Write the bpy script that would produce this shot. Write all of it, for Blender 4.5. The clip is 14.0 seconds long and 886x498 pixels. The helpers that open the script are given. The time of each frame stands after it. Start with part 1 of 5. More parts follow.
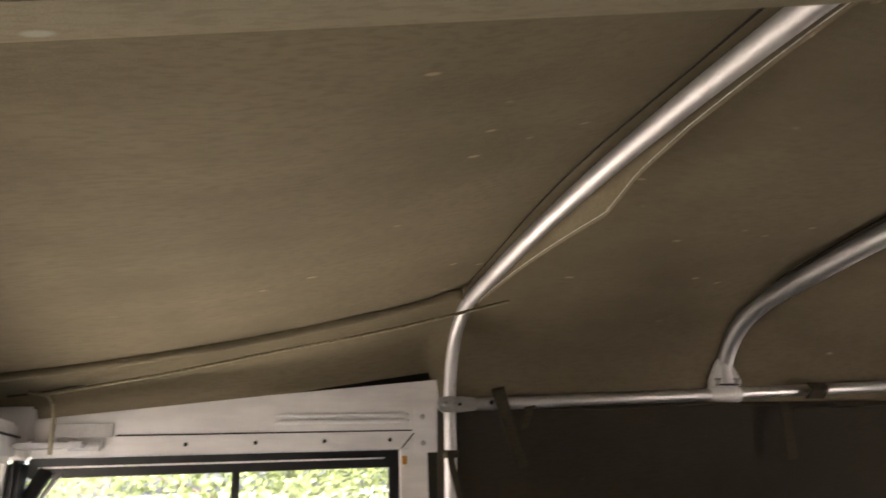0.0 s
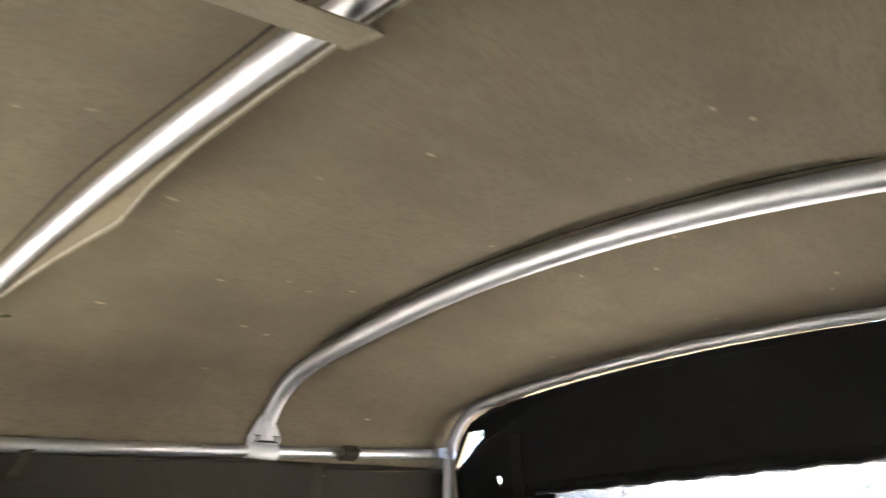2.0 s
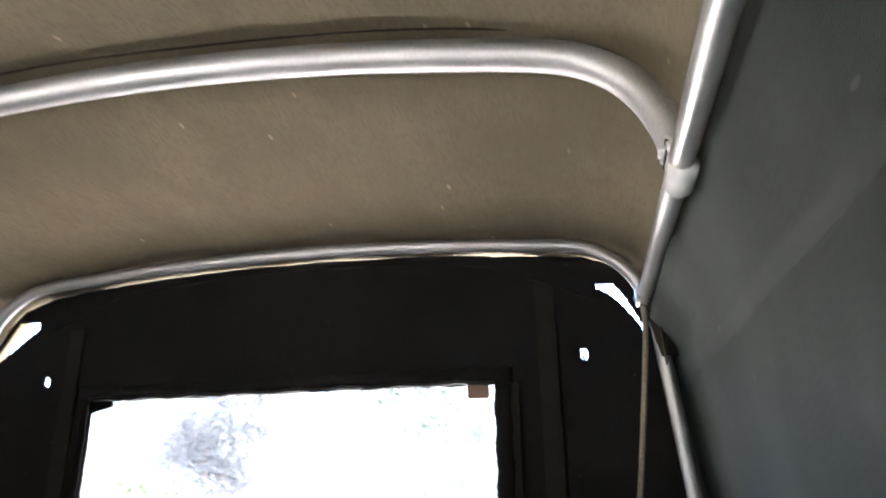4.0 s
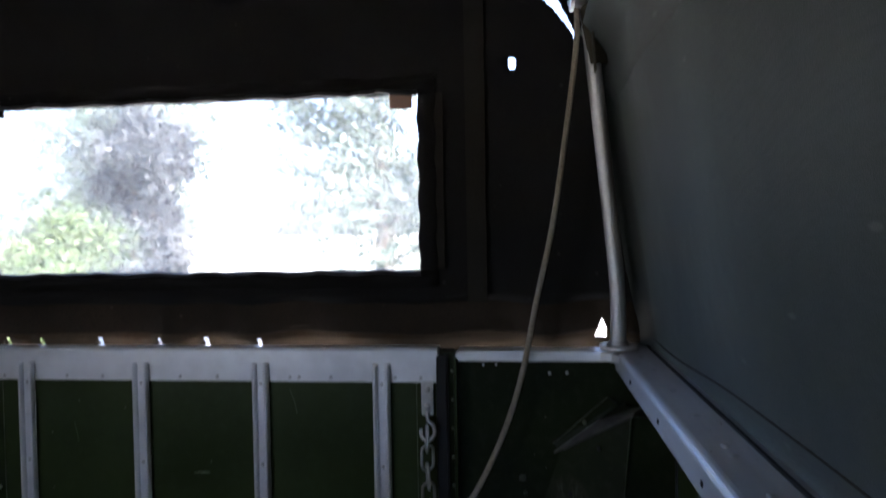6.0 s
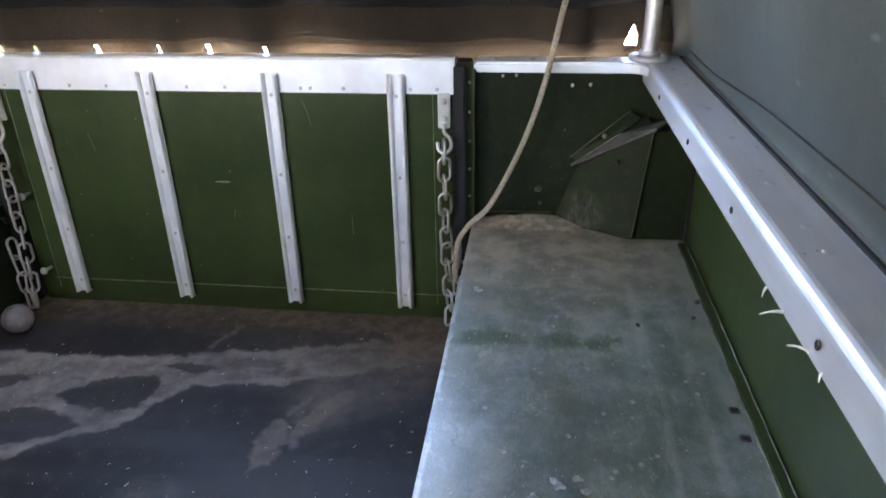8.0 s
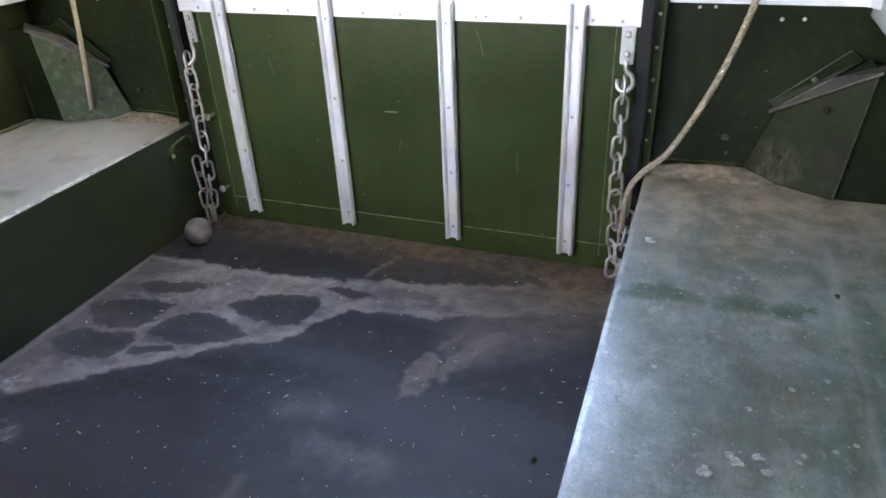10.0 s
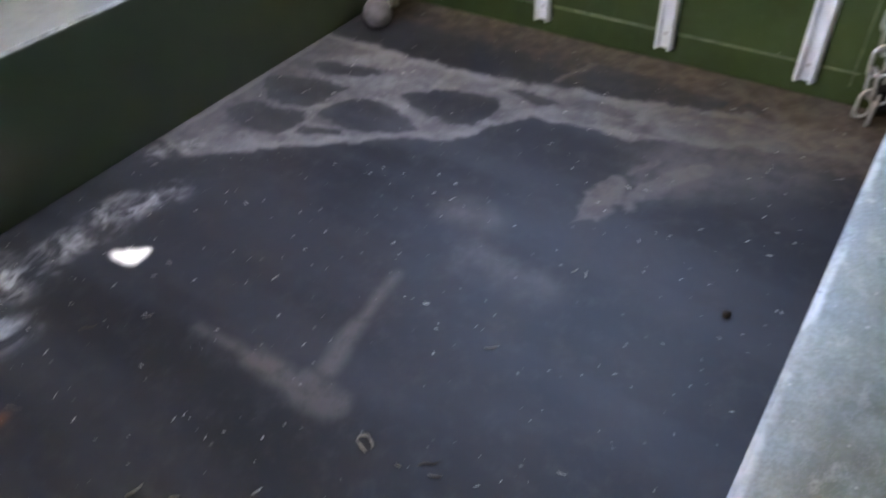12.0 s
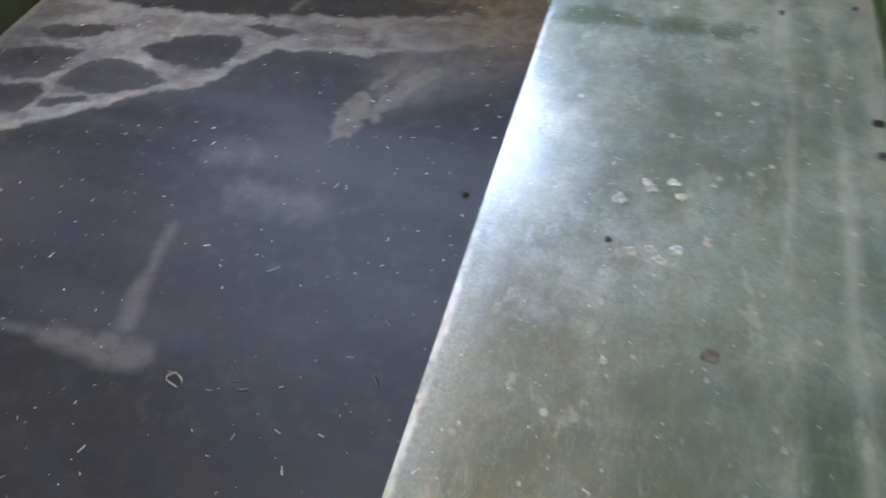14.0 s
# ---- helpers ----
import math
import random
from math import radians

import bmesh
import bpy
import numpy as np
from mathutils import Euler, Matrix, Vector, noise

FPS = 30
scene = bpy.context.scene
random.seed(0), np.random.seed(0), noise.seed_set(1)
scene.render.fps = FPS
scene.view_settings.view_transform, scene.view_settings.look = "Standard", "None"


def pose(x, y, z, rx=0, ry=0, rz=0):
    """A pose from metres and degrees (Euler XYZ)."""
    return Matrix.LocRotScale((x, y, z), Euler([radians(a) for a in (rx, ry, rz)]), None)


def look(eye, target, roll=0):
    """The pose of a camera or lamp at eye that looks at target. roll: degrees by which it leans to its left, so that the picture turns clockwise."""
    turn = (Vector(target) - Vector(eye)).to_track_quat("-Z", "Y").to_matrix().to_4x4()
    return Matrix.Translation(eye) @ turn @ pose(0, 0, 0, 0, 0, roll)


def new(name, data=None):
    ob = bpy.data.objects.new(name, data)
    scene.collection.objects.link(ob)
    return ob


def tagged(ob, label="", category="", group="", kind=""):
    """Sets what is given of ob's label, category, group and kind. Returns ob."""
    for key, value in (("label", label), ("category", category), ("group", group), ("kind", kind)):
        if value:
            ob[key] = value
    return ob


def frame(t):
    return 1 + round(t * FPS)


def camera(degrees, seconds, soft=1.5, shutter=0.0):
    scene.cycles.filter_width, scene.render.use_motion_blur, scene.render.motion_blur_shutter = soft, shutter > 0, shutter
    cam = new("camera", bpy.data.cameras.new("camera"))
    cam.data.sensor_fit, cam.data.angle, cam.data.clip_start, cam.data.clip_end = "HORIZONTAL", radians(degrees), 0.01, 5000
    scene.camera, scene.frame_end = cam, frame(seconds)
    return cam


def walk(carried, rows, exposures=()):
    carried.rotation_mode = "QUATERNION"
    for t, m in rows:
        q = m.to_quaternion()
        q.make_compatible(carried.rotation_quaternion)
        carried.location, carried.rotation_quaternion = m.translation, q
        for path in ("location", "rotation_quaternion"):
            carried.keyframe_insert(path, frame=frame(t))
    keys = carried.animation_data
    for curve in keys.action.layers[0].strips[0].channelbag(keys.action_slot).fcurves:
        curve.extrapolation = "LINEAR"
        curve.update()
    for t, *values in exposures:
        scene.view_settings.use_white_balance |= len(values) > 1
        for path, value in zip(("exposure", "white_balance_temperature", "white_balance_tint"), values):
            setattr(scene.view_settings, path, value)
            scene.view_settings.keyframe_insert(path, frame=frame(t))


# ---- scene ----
cam = camera(65.1, 14.0, 1.5, 0.5)
PATH = [
    (0, (0.56, -1.63, 0.895), (-1.248, -1.055, 1.526), -2.3),
    (0.5, (0.576, -1.618, 0.882), (-1.134, -0.864, 1.593), -2.5),
    (1, (0.58, -1.594, 0.872), (-0.986, -0.606, 1.628), -2.8),
    (1.5, (0.586, -1.555, 0.863), (-0.797, -0.334, 1.635), -3.3),
    (2, (0.592, -1.496, 0.849), (-0.606, -0.095, 1.626), -3.2),
    (2.5, (0.596, -1.436, 0.813), (-0.453, 0.082, 1.583), -3.1),
    (3, (0.577, -1.347, 0.79), (-0.199, 0.335, 1.546), -2.7),
    (3.2, (0.575, -1.32, 0.785), (-0.08, 0.415, 1.535), -2.6),
    (5.3, (0.593, -1.186, 0.703), (0.334, 0.771, 1.021), -0.6),
    (5.5, (0.584, -1.176, 0.697), (0.344, 0.796, 0.925), -0.9),
    (6, (0.583, -1.191, 0.701), (0.354, 0.795, 0.65), -1.0),
    (6.5, (0.581, -1.199, 0.706), (0.357, 0.767, 0.415), -1.0),
    (7, (0.577, -1.193, 0.707), (0.356, 0.731, 0.208), -1.0),
    (7.5, (0.568, -1.159, 0.715), (0.343, 0.695, 0.0), -1.0),
    (8, (0.562, -1.148, 0.711), (0.322, 0.636, -0.16), -1.1),
    (8.5, (0.555, -1.163, 0.705), (0.265, 0.586, -0.22), -1.5),
    (8.7, (0.552, -1.162, 0.721), (0.202, 0.554, -0.245), -1.9),
    (10.8, (0.514, -1.051, 0.663), (-0.173, 0.521, -0.365), -2.5),
    (11, (0.509, -1.034, 0.662), (-0.178, 0.498, -0.425), -2.8),
    (11.5, (0.47, -1.041, 0.62), (-0.306, 0.368, -0.57), -3.4),
    (12, (0.462, -1.058, 0.591), (-0.455, 0.077, -0.777), -5.2),
    (12.5, (0.474, -1.03, 0.586), (-0.528, -0.115, -0.883), -6.8),
    (13, (0.517, -1.019, 0.604), (-0.454, -0.117, -0.894), -7.3),
    (13.5, (0.546, -1.044, 0.621), (-0.129, 0.041, -0.917), -5.0),
    (14, (0.56, -1.089, 0.656), (0.154, 0.104, -0.897), -3.4),
]
walk(cam, [(t, look(eye, target, roll)) for t, eye, target, roll in PATH],
     exposures=[(0, 3.0, 6650, 18), (0.5, 3.7, 6400, 12), (1.0, 4.1, 6000, 11), (2.0, 4.45, 5900, 12), (3.2, 4.68, 5850, 13), (5.5, 3.55, 5600, 16), (6.5, 3.45, 5600, 16), (7.0, 3.75, 5750, 16), (7.5, 4.9, 6100, 16), (8.5, 6.25, 6400, 16), (11, 6.4, 6450, 17), (12, 6.65, 6600, 17), (13, 7.27, 6700, 15), (13.5, 7.25, 6850, 14), (14, 7.07, 7050, 12)])


# ---- light ----
world = bpy.data.worlds.new("sky")
scene.world = world
world.use_nodes = True
wn = world.node_tree
bg = wn.nodes["Background"]
sky = wn.nodes.new("ShaderNodeTexSky")
sky.sky_type, sky.sun_disc = "NISHITA", False
sky.air_density, sky.dust_density, sky.ozone_density = 0.8, 4.0, 0.6
SUN = Vector((1.03, -0.30, 0.80)).normalized()
sky.sun_elevation = math.asin(SUN.z)
sky.sun_rotation = math.atan2(SUN.x, SUN.y)
wn.links.new(sky.outputs[0], bg.inputs[0])
bg.inputs[1].default_value = 0.15
sun = new("sun", bpy.data.lights.new("sun", "SUN"))
sun.data.energy, sun.data.angle, sun.data.color = 5.0, radians(0.5), (1.0, 0.95, 0.86)
sun.matrix_world = look(SUN * 20, (0, 0, 0))


def window_light(name, centre, target, w, h, power, color=(0.9, 0.95, 1.0)):
    """Daylight that comes in through an opening."""
    ob = new(name, bpy.data.lights.new(name, "AREA"))
    ob.data.shape, ob.data.size, ob.data.size_y, ob.data.energy, ob.data.color = "RECTANGLE", w, h, power, color
    ob.matrix_world = look(centre, target)
    return ob


window_light("door_window_daylight", (-0.747, -1.63, 0.72), (1.0, -0.85, 0.86), 0.56, 0.28, 0.38, (1.0, 0.90, 0.74))



# ---- materials ----
def material(name, color=(0.5, 0.5, 0.5), rough=0.6, metal=0.0, build=None):
    m = bpy.data.materials.new(name)
    m.use_nodes = True
    nt = m.node_tree
    b = nt.nodes["Principled BSDF"]
    b.inputs["Base Color"].default_value = (*color, 1)
    b.inputs["Roughness"].default_value = rough
    b.inputs["Metallic"].default_value = metal
    if build:
        build(nt, b)
    return m


def node(nt, kind, **values):
    n = nt.nodes.new(kind)
    for key, v in values.items():
        if key == "op":
            n.operation = v
        elif key == "blend":
            n.data_type, n.blend_type = "RGBA", v
        elif key == "clamp":
            n.use_clamp = v
    return n


def place(nt):
    return node(nt, "ShaderNodeNewGeometry").outputs["Position"]


def local(nt):
    return node(nt, "ShaderNodeTexCoord").outputs["Object"]


def noise_tex(nt, coord, scale, detail=4.0, rough=0.55, stretch=None):
    if stretch:
        mp = node(nt, "ShaderNodeMapping")
        mp.inputs["Scale"].default_value = stretch
        nt.links.new(coord, mp.inputs["Vector"])
        coord = mp.outputs[0]
    n = node(nt, "ShaderNodeTexNoise")
    n.inputs["Scale"].default_value, n.inputs["Detail"].default_value, n.inputs["Roughness"].default_value = scale, detail, rough
    nt.links.new(coord, n.inputs["Vector"])
    return n.outputs["Fac"]


def ramp(nt, value, lo, hi, to_lo=0.0, to_hi=1.0):
    r = node(nt, "ShaderNodeMapRange")
    r.interpolation_type = "SMOOTHSTEP"
    for i, v in enumerate((lo, hi, to_lo, to_hi)):
        r.inputs[i + 1].default_value = v
    nt.links.new(value, r.inputs[0])
    return r.outputs[0]


def math2(nt, op, a, b=None, clamp=False):
    m = node(nt, "ShaderNodeMath", op=op, clamp=clamp)
    for i, v in enumerate((a, b)):
        if v is None:
            continue
        if isinstance(v, (int, float)):
            m.inputs[i].default_value = v
        else:
            nt.links.new(v, m.inputs[i])
    return m.outputs[0]


def mix(nt, fac, a, b, blend="MIX"):
    m = node(nt, "ShaderNodeMix", blend=blend)
    for i, v in ((0, fac), (6, a), (7, b)):
        if isinstance(v, (int, float)):
            m.inputs[i].default_value = v
        elif isinstance(v, tuple):
            m.inputs[i].default_value = (*v, 1)
        else:
            nt.links.new(v, m.inputs[i])
    return m.outputs[2]


def bump(nt, b, height, strength, distance=0.002):
    n = node(nt, "ShaderNodeBump")
    n.inputs["Strength"].default_value, n.inputs["Distance"].default_value = strength, distance
    nt.links.new(height, n.inputs["Height"])
    nt.links.new(n.outputs[0], b.inputs["Normal"])


def specks(nt, coord, scale, size, seed_offset=0.0):
    """Small scattered flecks: 1 inside a fleck."""
    v = node(nt, "ShaderNodeTexVoronoi")
    v.inputs["Scale"].default_value = scale
    nt.links.new(coord, v.inputs["Vector"])
    return ramp(nt, v.outputs["Distance"], size, size * 0.5), v.outputs["Color"]


def sep(nt, coord):
    s = node(nt, "ShaderNodeSeparateXYZ")
    nt.links.new(coord, s.inputs[0])
    return s.outputs


def canvas_build(light, dark, translucent, rough=0.9, sheen=0.2, creased=False, nap=0.0):
    def build(nt, b):
        p = place(nt)
        big = noise_tex(nt, p, 3.2, 3)
        streak = noise_tex(nt, p, 14, 4, stretch=(1, 0.25, 1))
        fine = noise_tex(nt, p, 620, 2)
        f = math2(nt, "ADD", math2(nt, "MULTIPLY", big, 0.65), math2(nt, "MULTIPLY", streak, 0.35))
        col = mix(nt, ramp(nt, f, 0.34, 0.66), dark, light)
        col = mix(nt, ramp(nt, fine, 0.42, 0.62, 0.0, 0.5), col, light)
        weave = noise_tex(nt, p, 240, 3, 0.6, (1, 0.18, 1))
        col = mix(nt, ramp(nt, weave, 0.42, 0.66, 0.0, 0.55), col, dark)
        # lint caught in the weave
        mp = node(nt, "ShaderNodeMapping")
        mp.inputs["Scale"].default_value = (1.0, 0.35, 1.0)
        mp.inputs["Rotation"].default_value = (0.0, 0.0, 0.9)
        nt.links.new(p, mp.inputs["Vector"])
        s, c = specks(nt, mp.outputs[0], 30, 0.12)
        keep = ramp(nt, sep(nt, c)[0], 0.70, 0.76)
        lint = math2(nt, "MULTIPLY", math2(nt, "MULTIPLY", s, keep), 0.55)
        col = mix(nt, lint, col, tuple(min(0.5, v * 2.2 + 0.02) for v in light))
        nt.links.new(col, b.inputs["Base Color"])
        b.inputs["Roughness"].default_value = rough
        b.inputs["Specular IOR Level"].default_value = sheen
        b.inputs["Sheen Weight"].default_value, b.inputs["Sheen Roughness"].default_value = nap, 0.3
        b.inputs["Sheen Tint"].default_value = (0.82, 0.92, 0.86, 1)
        w = node(nt, "ShaderNodeTexWave")
        w.inputs["Scale"].default_value, w.inputs["Distortion"].default_value = 260, 1.5
        nt.links.new(p, w.inputs["Vector"])
        h = math2(nt, "ADD", math2(nt, "MULTIPLY", w.outputs["Fac"], 0.15), math2(nt, "ADD", fine, math2(nt, "MULTIPLY", noise_tex(nt, p, 9, 2), 6.0)))
        bump(nt, b, h, 0.25, 0.0010)
        tr = node(nt, "ShaderNodeBsdfTranslucent")
        nt.links.new(mix(nt, 1.0, col, (1.0, 0.62, 0.33), "MULTIPLY"), tr.inputs[0])
        mx = node(nt, "ShaderNodeMixShader")
        mx.inputs[0].default_value = translucent
        if creased:
            folds = math2(nt, "MULTIPLY", noise_tex(nt, p, 13, 3, 0.6, (1, 1, 0.22)), ramp(nt, noise_tex(nt, p, 4, 2), 0.35, 0.65, 0.7, 1.1))
            nt.links.new(ramp(nt, folds, 0.38, 0.62, translucent * 0.05, translucent), mx.inputs[0])
        nt.links.new(b.outputs[0], mx.inputs[1])
        nt.links.new(tr.outputs[0], mx.inputs[2])
        nt.links.new(mx.outputs[0], nt.nodes["Material Output"].inputs[0])

    return build


CANVAS = material("olive_canvas", build=canvas_build((0.205, 0.169, 0.108), (0.142, 0.117, 0.074), 0.002))
REAR_CANVAS = material("rear_canvas", build=canvas_build((0.085, 0.058, 0.034), (0.045, 0.032, 0.019), 0.40, creased=True))
# near-black canvas that holds the shade of the backlit rear curtain
SHADE_LINING = material("shade_dark_canvas", build=canvas_build((0.014, 0.0125, 0.011), (0.009, 0.008, 0.0075), 0.0))
# side curtain canvas in two tints: cool sky light right, bounced light left
CANVAS_COOL_LIT = material("cool_lit_canvas", build=canvas_build((0.036, 0.040, 0.034), (0.025, 0.028, 0.024), 0.0005, 0.6, 0.3, nap=0.24))
CANVAS_BOUNCE_LIT = material("bounce_lit_canvas", build=canvas_build((0.052, 0.043, 0.031), (0.036, 0.030, 0.022), 0.0005, 0.85, 0.15))
WEBBING = material("olive_webbing", build=canvas_build((0.30, 0.26, 0.18), (0.22, 0.19, 0.13), 0.0))
HEM = material("brown_hem", build=canvas_build((0.036, 0.025, 0.016), (0.020, 0.014, 0.009), 0.10, creased=True))
STRIP = material("dark_seam_strip", build=canvas_build((0.026, 0.022, 0.017), (0.017, 0.0145, 0.011), 0.0))
WEBBING_DARK = material("dark_webbing", build=canvas_build((0.068, 0.056, 0.036), (0.038, 0.032, 0.021), 0.0))


def metal_build(base, rough, scale=60.0, streaks=(1, 1, 1), metallic=0.85):
    def build(nt, b):
        p = place(nt)
        n1, n2 = noise_tex(nt, p, scale, 4, stretch=streaks), noise_tex(nt, p, 7, 4)
        dark = tuple(c * 0.86 for c in base)
        col = mix(nt, ramp(nt, math2(nt, "ADD", math2(nt, "MULTIPLY", n1, 0.5), math2(nt, "MULTIPLY", n2, 0.5)), 0.36, 0.62), dark, base)
        nt.links.new(col, b.inputs["Base Color"])
        nt.links.new(ramp(nt, n2, 0.3, 0.7, rough - 0.02, rough + 0.10), b.inputs["Roughness"])
        b.inputs["Metallic"].default_value = metallic
        bump(nt, b, n1, 0.05, 0.0004)

    return build


TUBE = material("galvanised_tube", build=metal_build((0.66, 0.64, 0.64), 0.52, 260, (1, 1, 1), 1.0))
ALU = material("bare_aluminium", build=metal_build((0.80, 0.81, 0.84), 0.42, 22, (1, 1, 1), 0.55))
ALU_RAIL = material("dull_aluminium_rail", build=metal_build((0.60, 0.59, 0.60), 0.54, 50, (1, 0.12, 1), 0.88))
ALU_WARM = material("aluminium_door_trim", build=metal_build((0.93, 0.90, 0.89), 0.42, 60, (1, 0.15, 1), 0.05))
RAIL = material("drawn_alloy_tube", build=metal_build((0.70, 0.68, 0.67), 0.38, 160, (1, 1, 1), 0.85))
ZINC = material("zinc_steel", build=metal_build((0.58, 0.57, 0.56), 0.38, 150))
RIVET = material("rivet_metal", build=metal_build((0.5, 0.5, 0.5), 0.4, 150))


def green_build(dust, one=(0.021, 0.032, 0.008), two=(0.035, 0.051, 0.013), sheen=0.28):
    def build(nt, b):
        p = place(nt)
        x, y, z = sep(nt, p)
        n1, n2 = noise_tex(nt, p, 5, 4), noise_tex(nt, p, 60, 4)
        col = mix(nt, ramp(nt, n1, 0.3, 0.7), one, two)
        # fine upright scratches and rubbed patches
        sc = noise_tex(nt, p, 70, 5, 0.7, (1, 1, 0.06))
        col = mix(nt, ramp(nt, sc, 0.66, 0.80, 0.0, 0.4), col, (0.10, 0.115, 0.07))
        col = mix(nt, math2(nt, "MULTIPLY", ramp(nt, n2, 0.45, 0.75), dust), col, (0.17, 0.17, 0.13))
        s, c = specks(nt, p, 55, 0.10)
        col = mix(nt, math2(nt, "MULTIPLY", math2(nt, "MULTIPLY", s, ramp(nt, sep(nt, c)[0], 0.86, 0.88)), 0.5), col, (0.35, 0.34, 0.28))
        # dust splashed up in the rear corner
        far = node(nt, "ShaderNodeVectorMath", op="DISTANCE")
        nt.links.new(p, far.inputs[0])
        far.inputs[1].default_value = (0.646, -0.035, 0.245)
        streaks = noise_tex(nt, p, 55, 5, 0.75, (1, 1, 0.35))
        col = mix(nt, math2(nt, "MULTIPLY", ramp(nt, far.outputs["Value"], 0.052, 0.010), ramp(nt, streaks, 0.42, 0.68, 0.05, 0.55)), col, (0.23, 0.22, 0.16))
        nt.links.new(col, b.inputs["Base Color"])
        nt.links.new(ramp(nt, math2(nt, "ADD", n1, math2(nt, "MULTIPLY", n2, 0.3)), 0.2, 1.0, 0.27, 0.46), b.inputs["Roughness"])
        b.inputs["Specular IOR Level"].default_value = sheen
        bump(nt, b, math2(nt, "ADD", noise_tex(nt, p, 9, 2), math2(nt, "MULTIPLY", n2, 0.05)), 0.18, 0.004)

    return build


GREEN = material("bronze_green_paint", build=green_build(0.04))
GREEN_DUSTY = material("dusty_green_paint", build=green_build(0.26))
# darker copy of the bronze green: shade of corners and left side in its colour
SHADED_GREEN = material("shaded_bronze_green_paint", build=green_build(0.05, (0.009, 0.012, 0.0045), (0.016, 0.021, 0.007), 0.14))


def box_build(nt, b):
    """Worn green paint of the wheel boxes: grey rubbed haze mixed with painted window glare, pale blisters, brown dirt
    at the rear end.
    """
    p = place(nt)
    x, y, z = sep(nt, p)
    n1, n2, n3 = noise_tex(nt, p, 4.5, 6, 0.65), noise_tex(nt, p, 24, 6, 0.7), noise_tex(nt, p, 170, 3)
    swirl = noise_tex(nt, p, 9, 6, 0.7, (1.0, 0.55, 1))
    flat = node(nt, "ShaderNodeNewGeometry").outputs["Normal"]
    up = ramp(nt, sep(nt, flat)[2], 0.6, 0.9)
    green = mix(nt, ramp(nt, n1, 0.3, 0.7), (0.009, 0.015, 0.005), (0.015, 0.024, 0.008))
    cloud = math2(nt, "ADD", math2(nt, "MULTIPLY", n1, 0.4), math2(nt, "ADD", math2(nt, "MULTIPLY", n2, 0.3), math2(nt, "MULTIPLY", swirl, 0.3)))
    haze = ramp(nt, cloud, 0.36, 0.66)
    # rubbed haze and painted glare both fade towards the forward end
    haze = math2(nt, "MULTIPLY", haze, ramp(nt, math2(nt, "ADD", y, math2(nt, "MULTIPLY", n1, 0.5)), -0.80, -0.46, 0.24, 1.06))
    # rubbed-through dark green patches across the top
    ax = math2(nt, "ABSOLUTE", x)
    wy = math2(nt, "ADD", y, math2(nt, "MULTIPLY", math2(nt, "SUBTRACT", n2, 0.5), 0.06))
    line = math2(nt, "ABSOLUTE", math2(nt, "ADD", wy, 0.388))
    wx = math2(nt, "ADD", x, math2(nt, "MULTIPLY", math2(nt, "SUBTRACT", n2, 0.5), 0.09))
    spans = [ramp(nt, math2(nt, "ABSOLUTE", math2(nt, "SUBTRACT", wx, c0)), r0, r0 * 0.3) for c0, r0 in ((0.515, 0.062), (0.612, 0.036), (0.660, 0.022), (-0.56, 0.08))]
    patch = math2(nt, "MAXIMUM", math2(nt, "MAXIMUM", spans[0], spans[1]), math2(nt, "MAXIMUM", spans[2], spans[3]))
    smear = math2(nt, "MULTIPLY", math2(nt, "MULTIPLY", ramp(nt, line, 0.022, 0.003), patch), math2(nt, "MULTIPLY", up, 0.95))
    haze = math2(nt, "MULTIPLY", haze, math2(nt, "SUBTRACT", 1.0, math2(nt, "MULTIPLY", smear, 0.85)))
    col = mix(nt, math2(nt, "MULTIPLY", ramp(nt, haze, 0.0, 1.0, 0.16, 0.85), up), green, (0.290, 0.334, 0.304))
    scuff = noise_tex(nt, p, 30, 5, 0.75, (1.0, 0.22, 1))
    col = mix(nt, math2(nt, "MULTIPLY", ramp(nt, scuff, 0.58, 0.78, 0.0, 0.45), up), col, (0.33, 0.34, 0.31))
    # inner edge: rubbed paint, with bluish window glare painted in
    worn = math2(nt, "MULTIPLY", ramp(nt, math2(nt, "ADD", ax, math2(nt, "MULTIPLY", n2, 0.05)), 0.535, 0.487), up)
    col = mix(nt, math2(nt, "MULTIPLY", worn, 0.5), col, (0.36, 0.42, 0.435))
    mottle = noise_tex(nt, p, 90, 5, 0.75)
    col = mix(nt, math2(nt, "MULTIPLY", ramp(nt, mottle, 0.45, 0.72, 0.0, 0.32), up), col, (0.085, 0.12, 0.07))
    grain = noise_tex(nt, p, 320, 3, 0.7)
    col = mix(nt, math2(nt, "MULTIPLY", ramp(nt, grain, 0.38, 0.62, 0.35, 0.0), up), col, (0.07, 0.09, 0.055))
    wash = noise_tex(nt, p, 3.4, 4, 0.6)
    col = mix(nt, math2(nt, "MULTIPLY", ramp(nt, wash, 0.46, 0.62, 0.0, 0.48), up), col, (0.075, 0.112, 0.072))
    rub = noise_tex(nt, p, 34, 6, 0.72, (1.0, 0.6, 1))
    col = mix(nt, math2(nt, "MULTIPLY", ramp(nt, rub, 0.59, 0.68, 0.0, 0.35), up), col, (0.38, 0.41, 0.36))
    col = mix(nt, math2(nt, "MULTIPLY", ramp(nt, rub, 0.36, 0.31, 0.0, 0.5), up), col, (0.05, 0.085, 0.045))
    for scale, off in ((6.0, 0.50),):
        curl = noise_tex(nt, p, scale, 3, 0.5)
        fine = ramp(nt, math2(nt, "ABSOLUTE", math2(nt, "SUBTRACT", curl, off)), 0.009, 0.002)
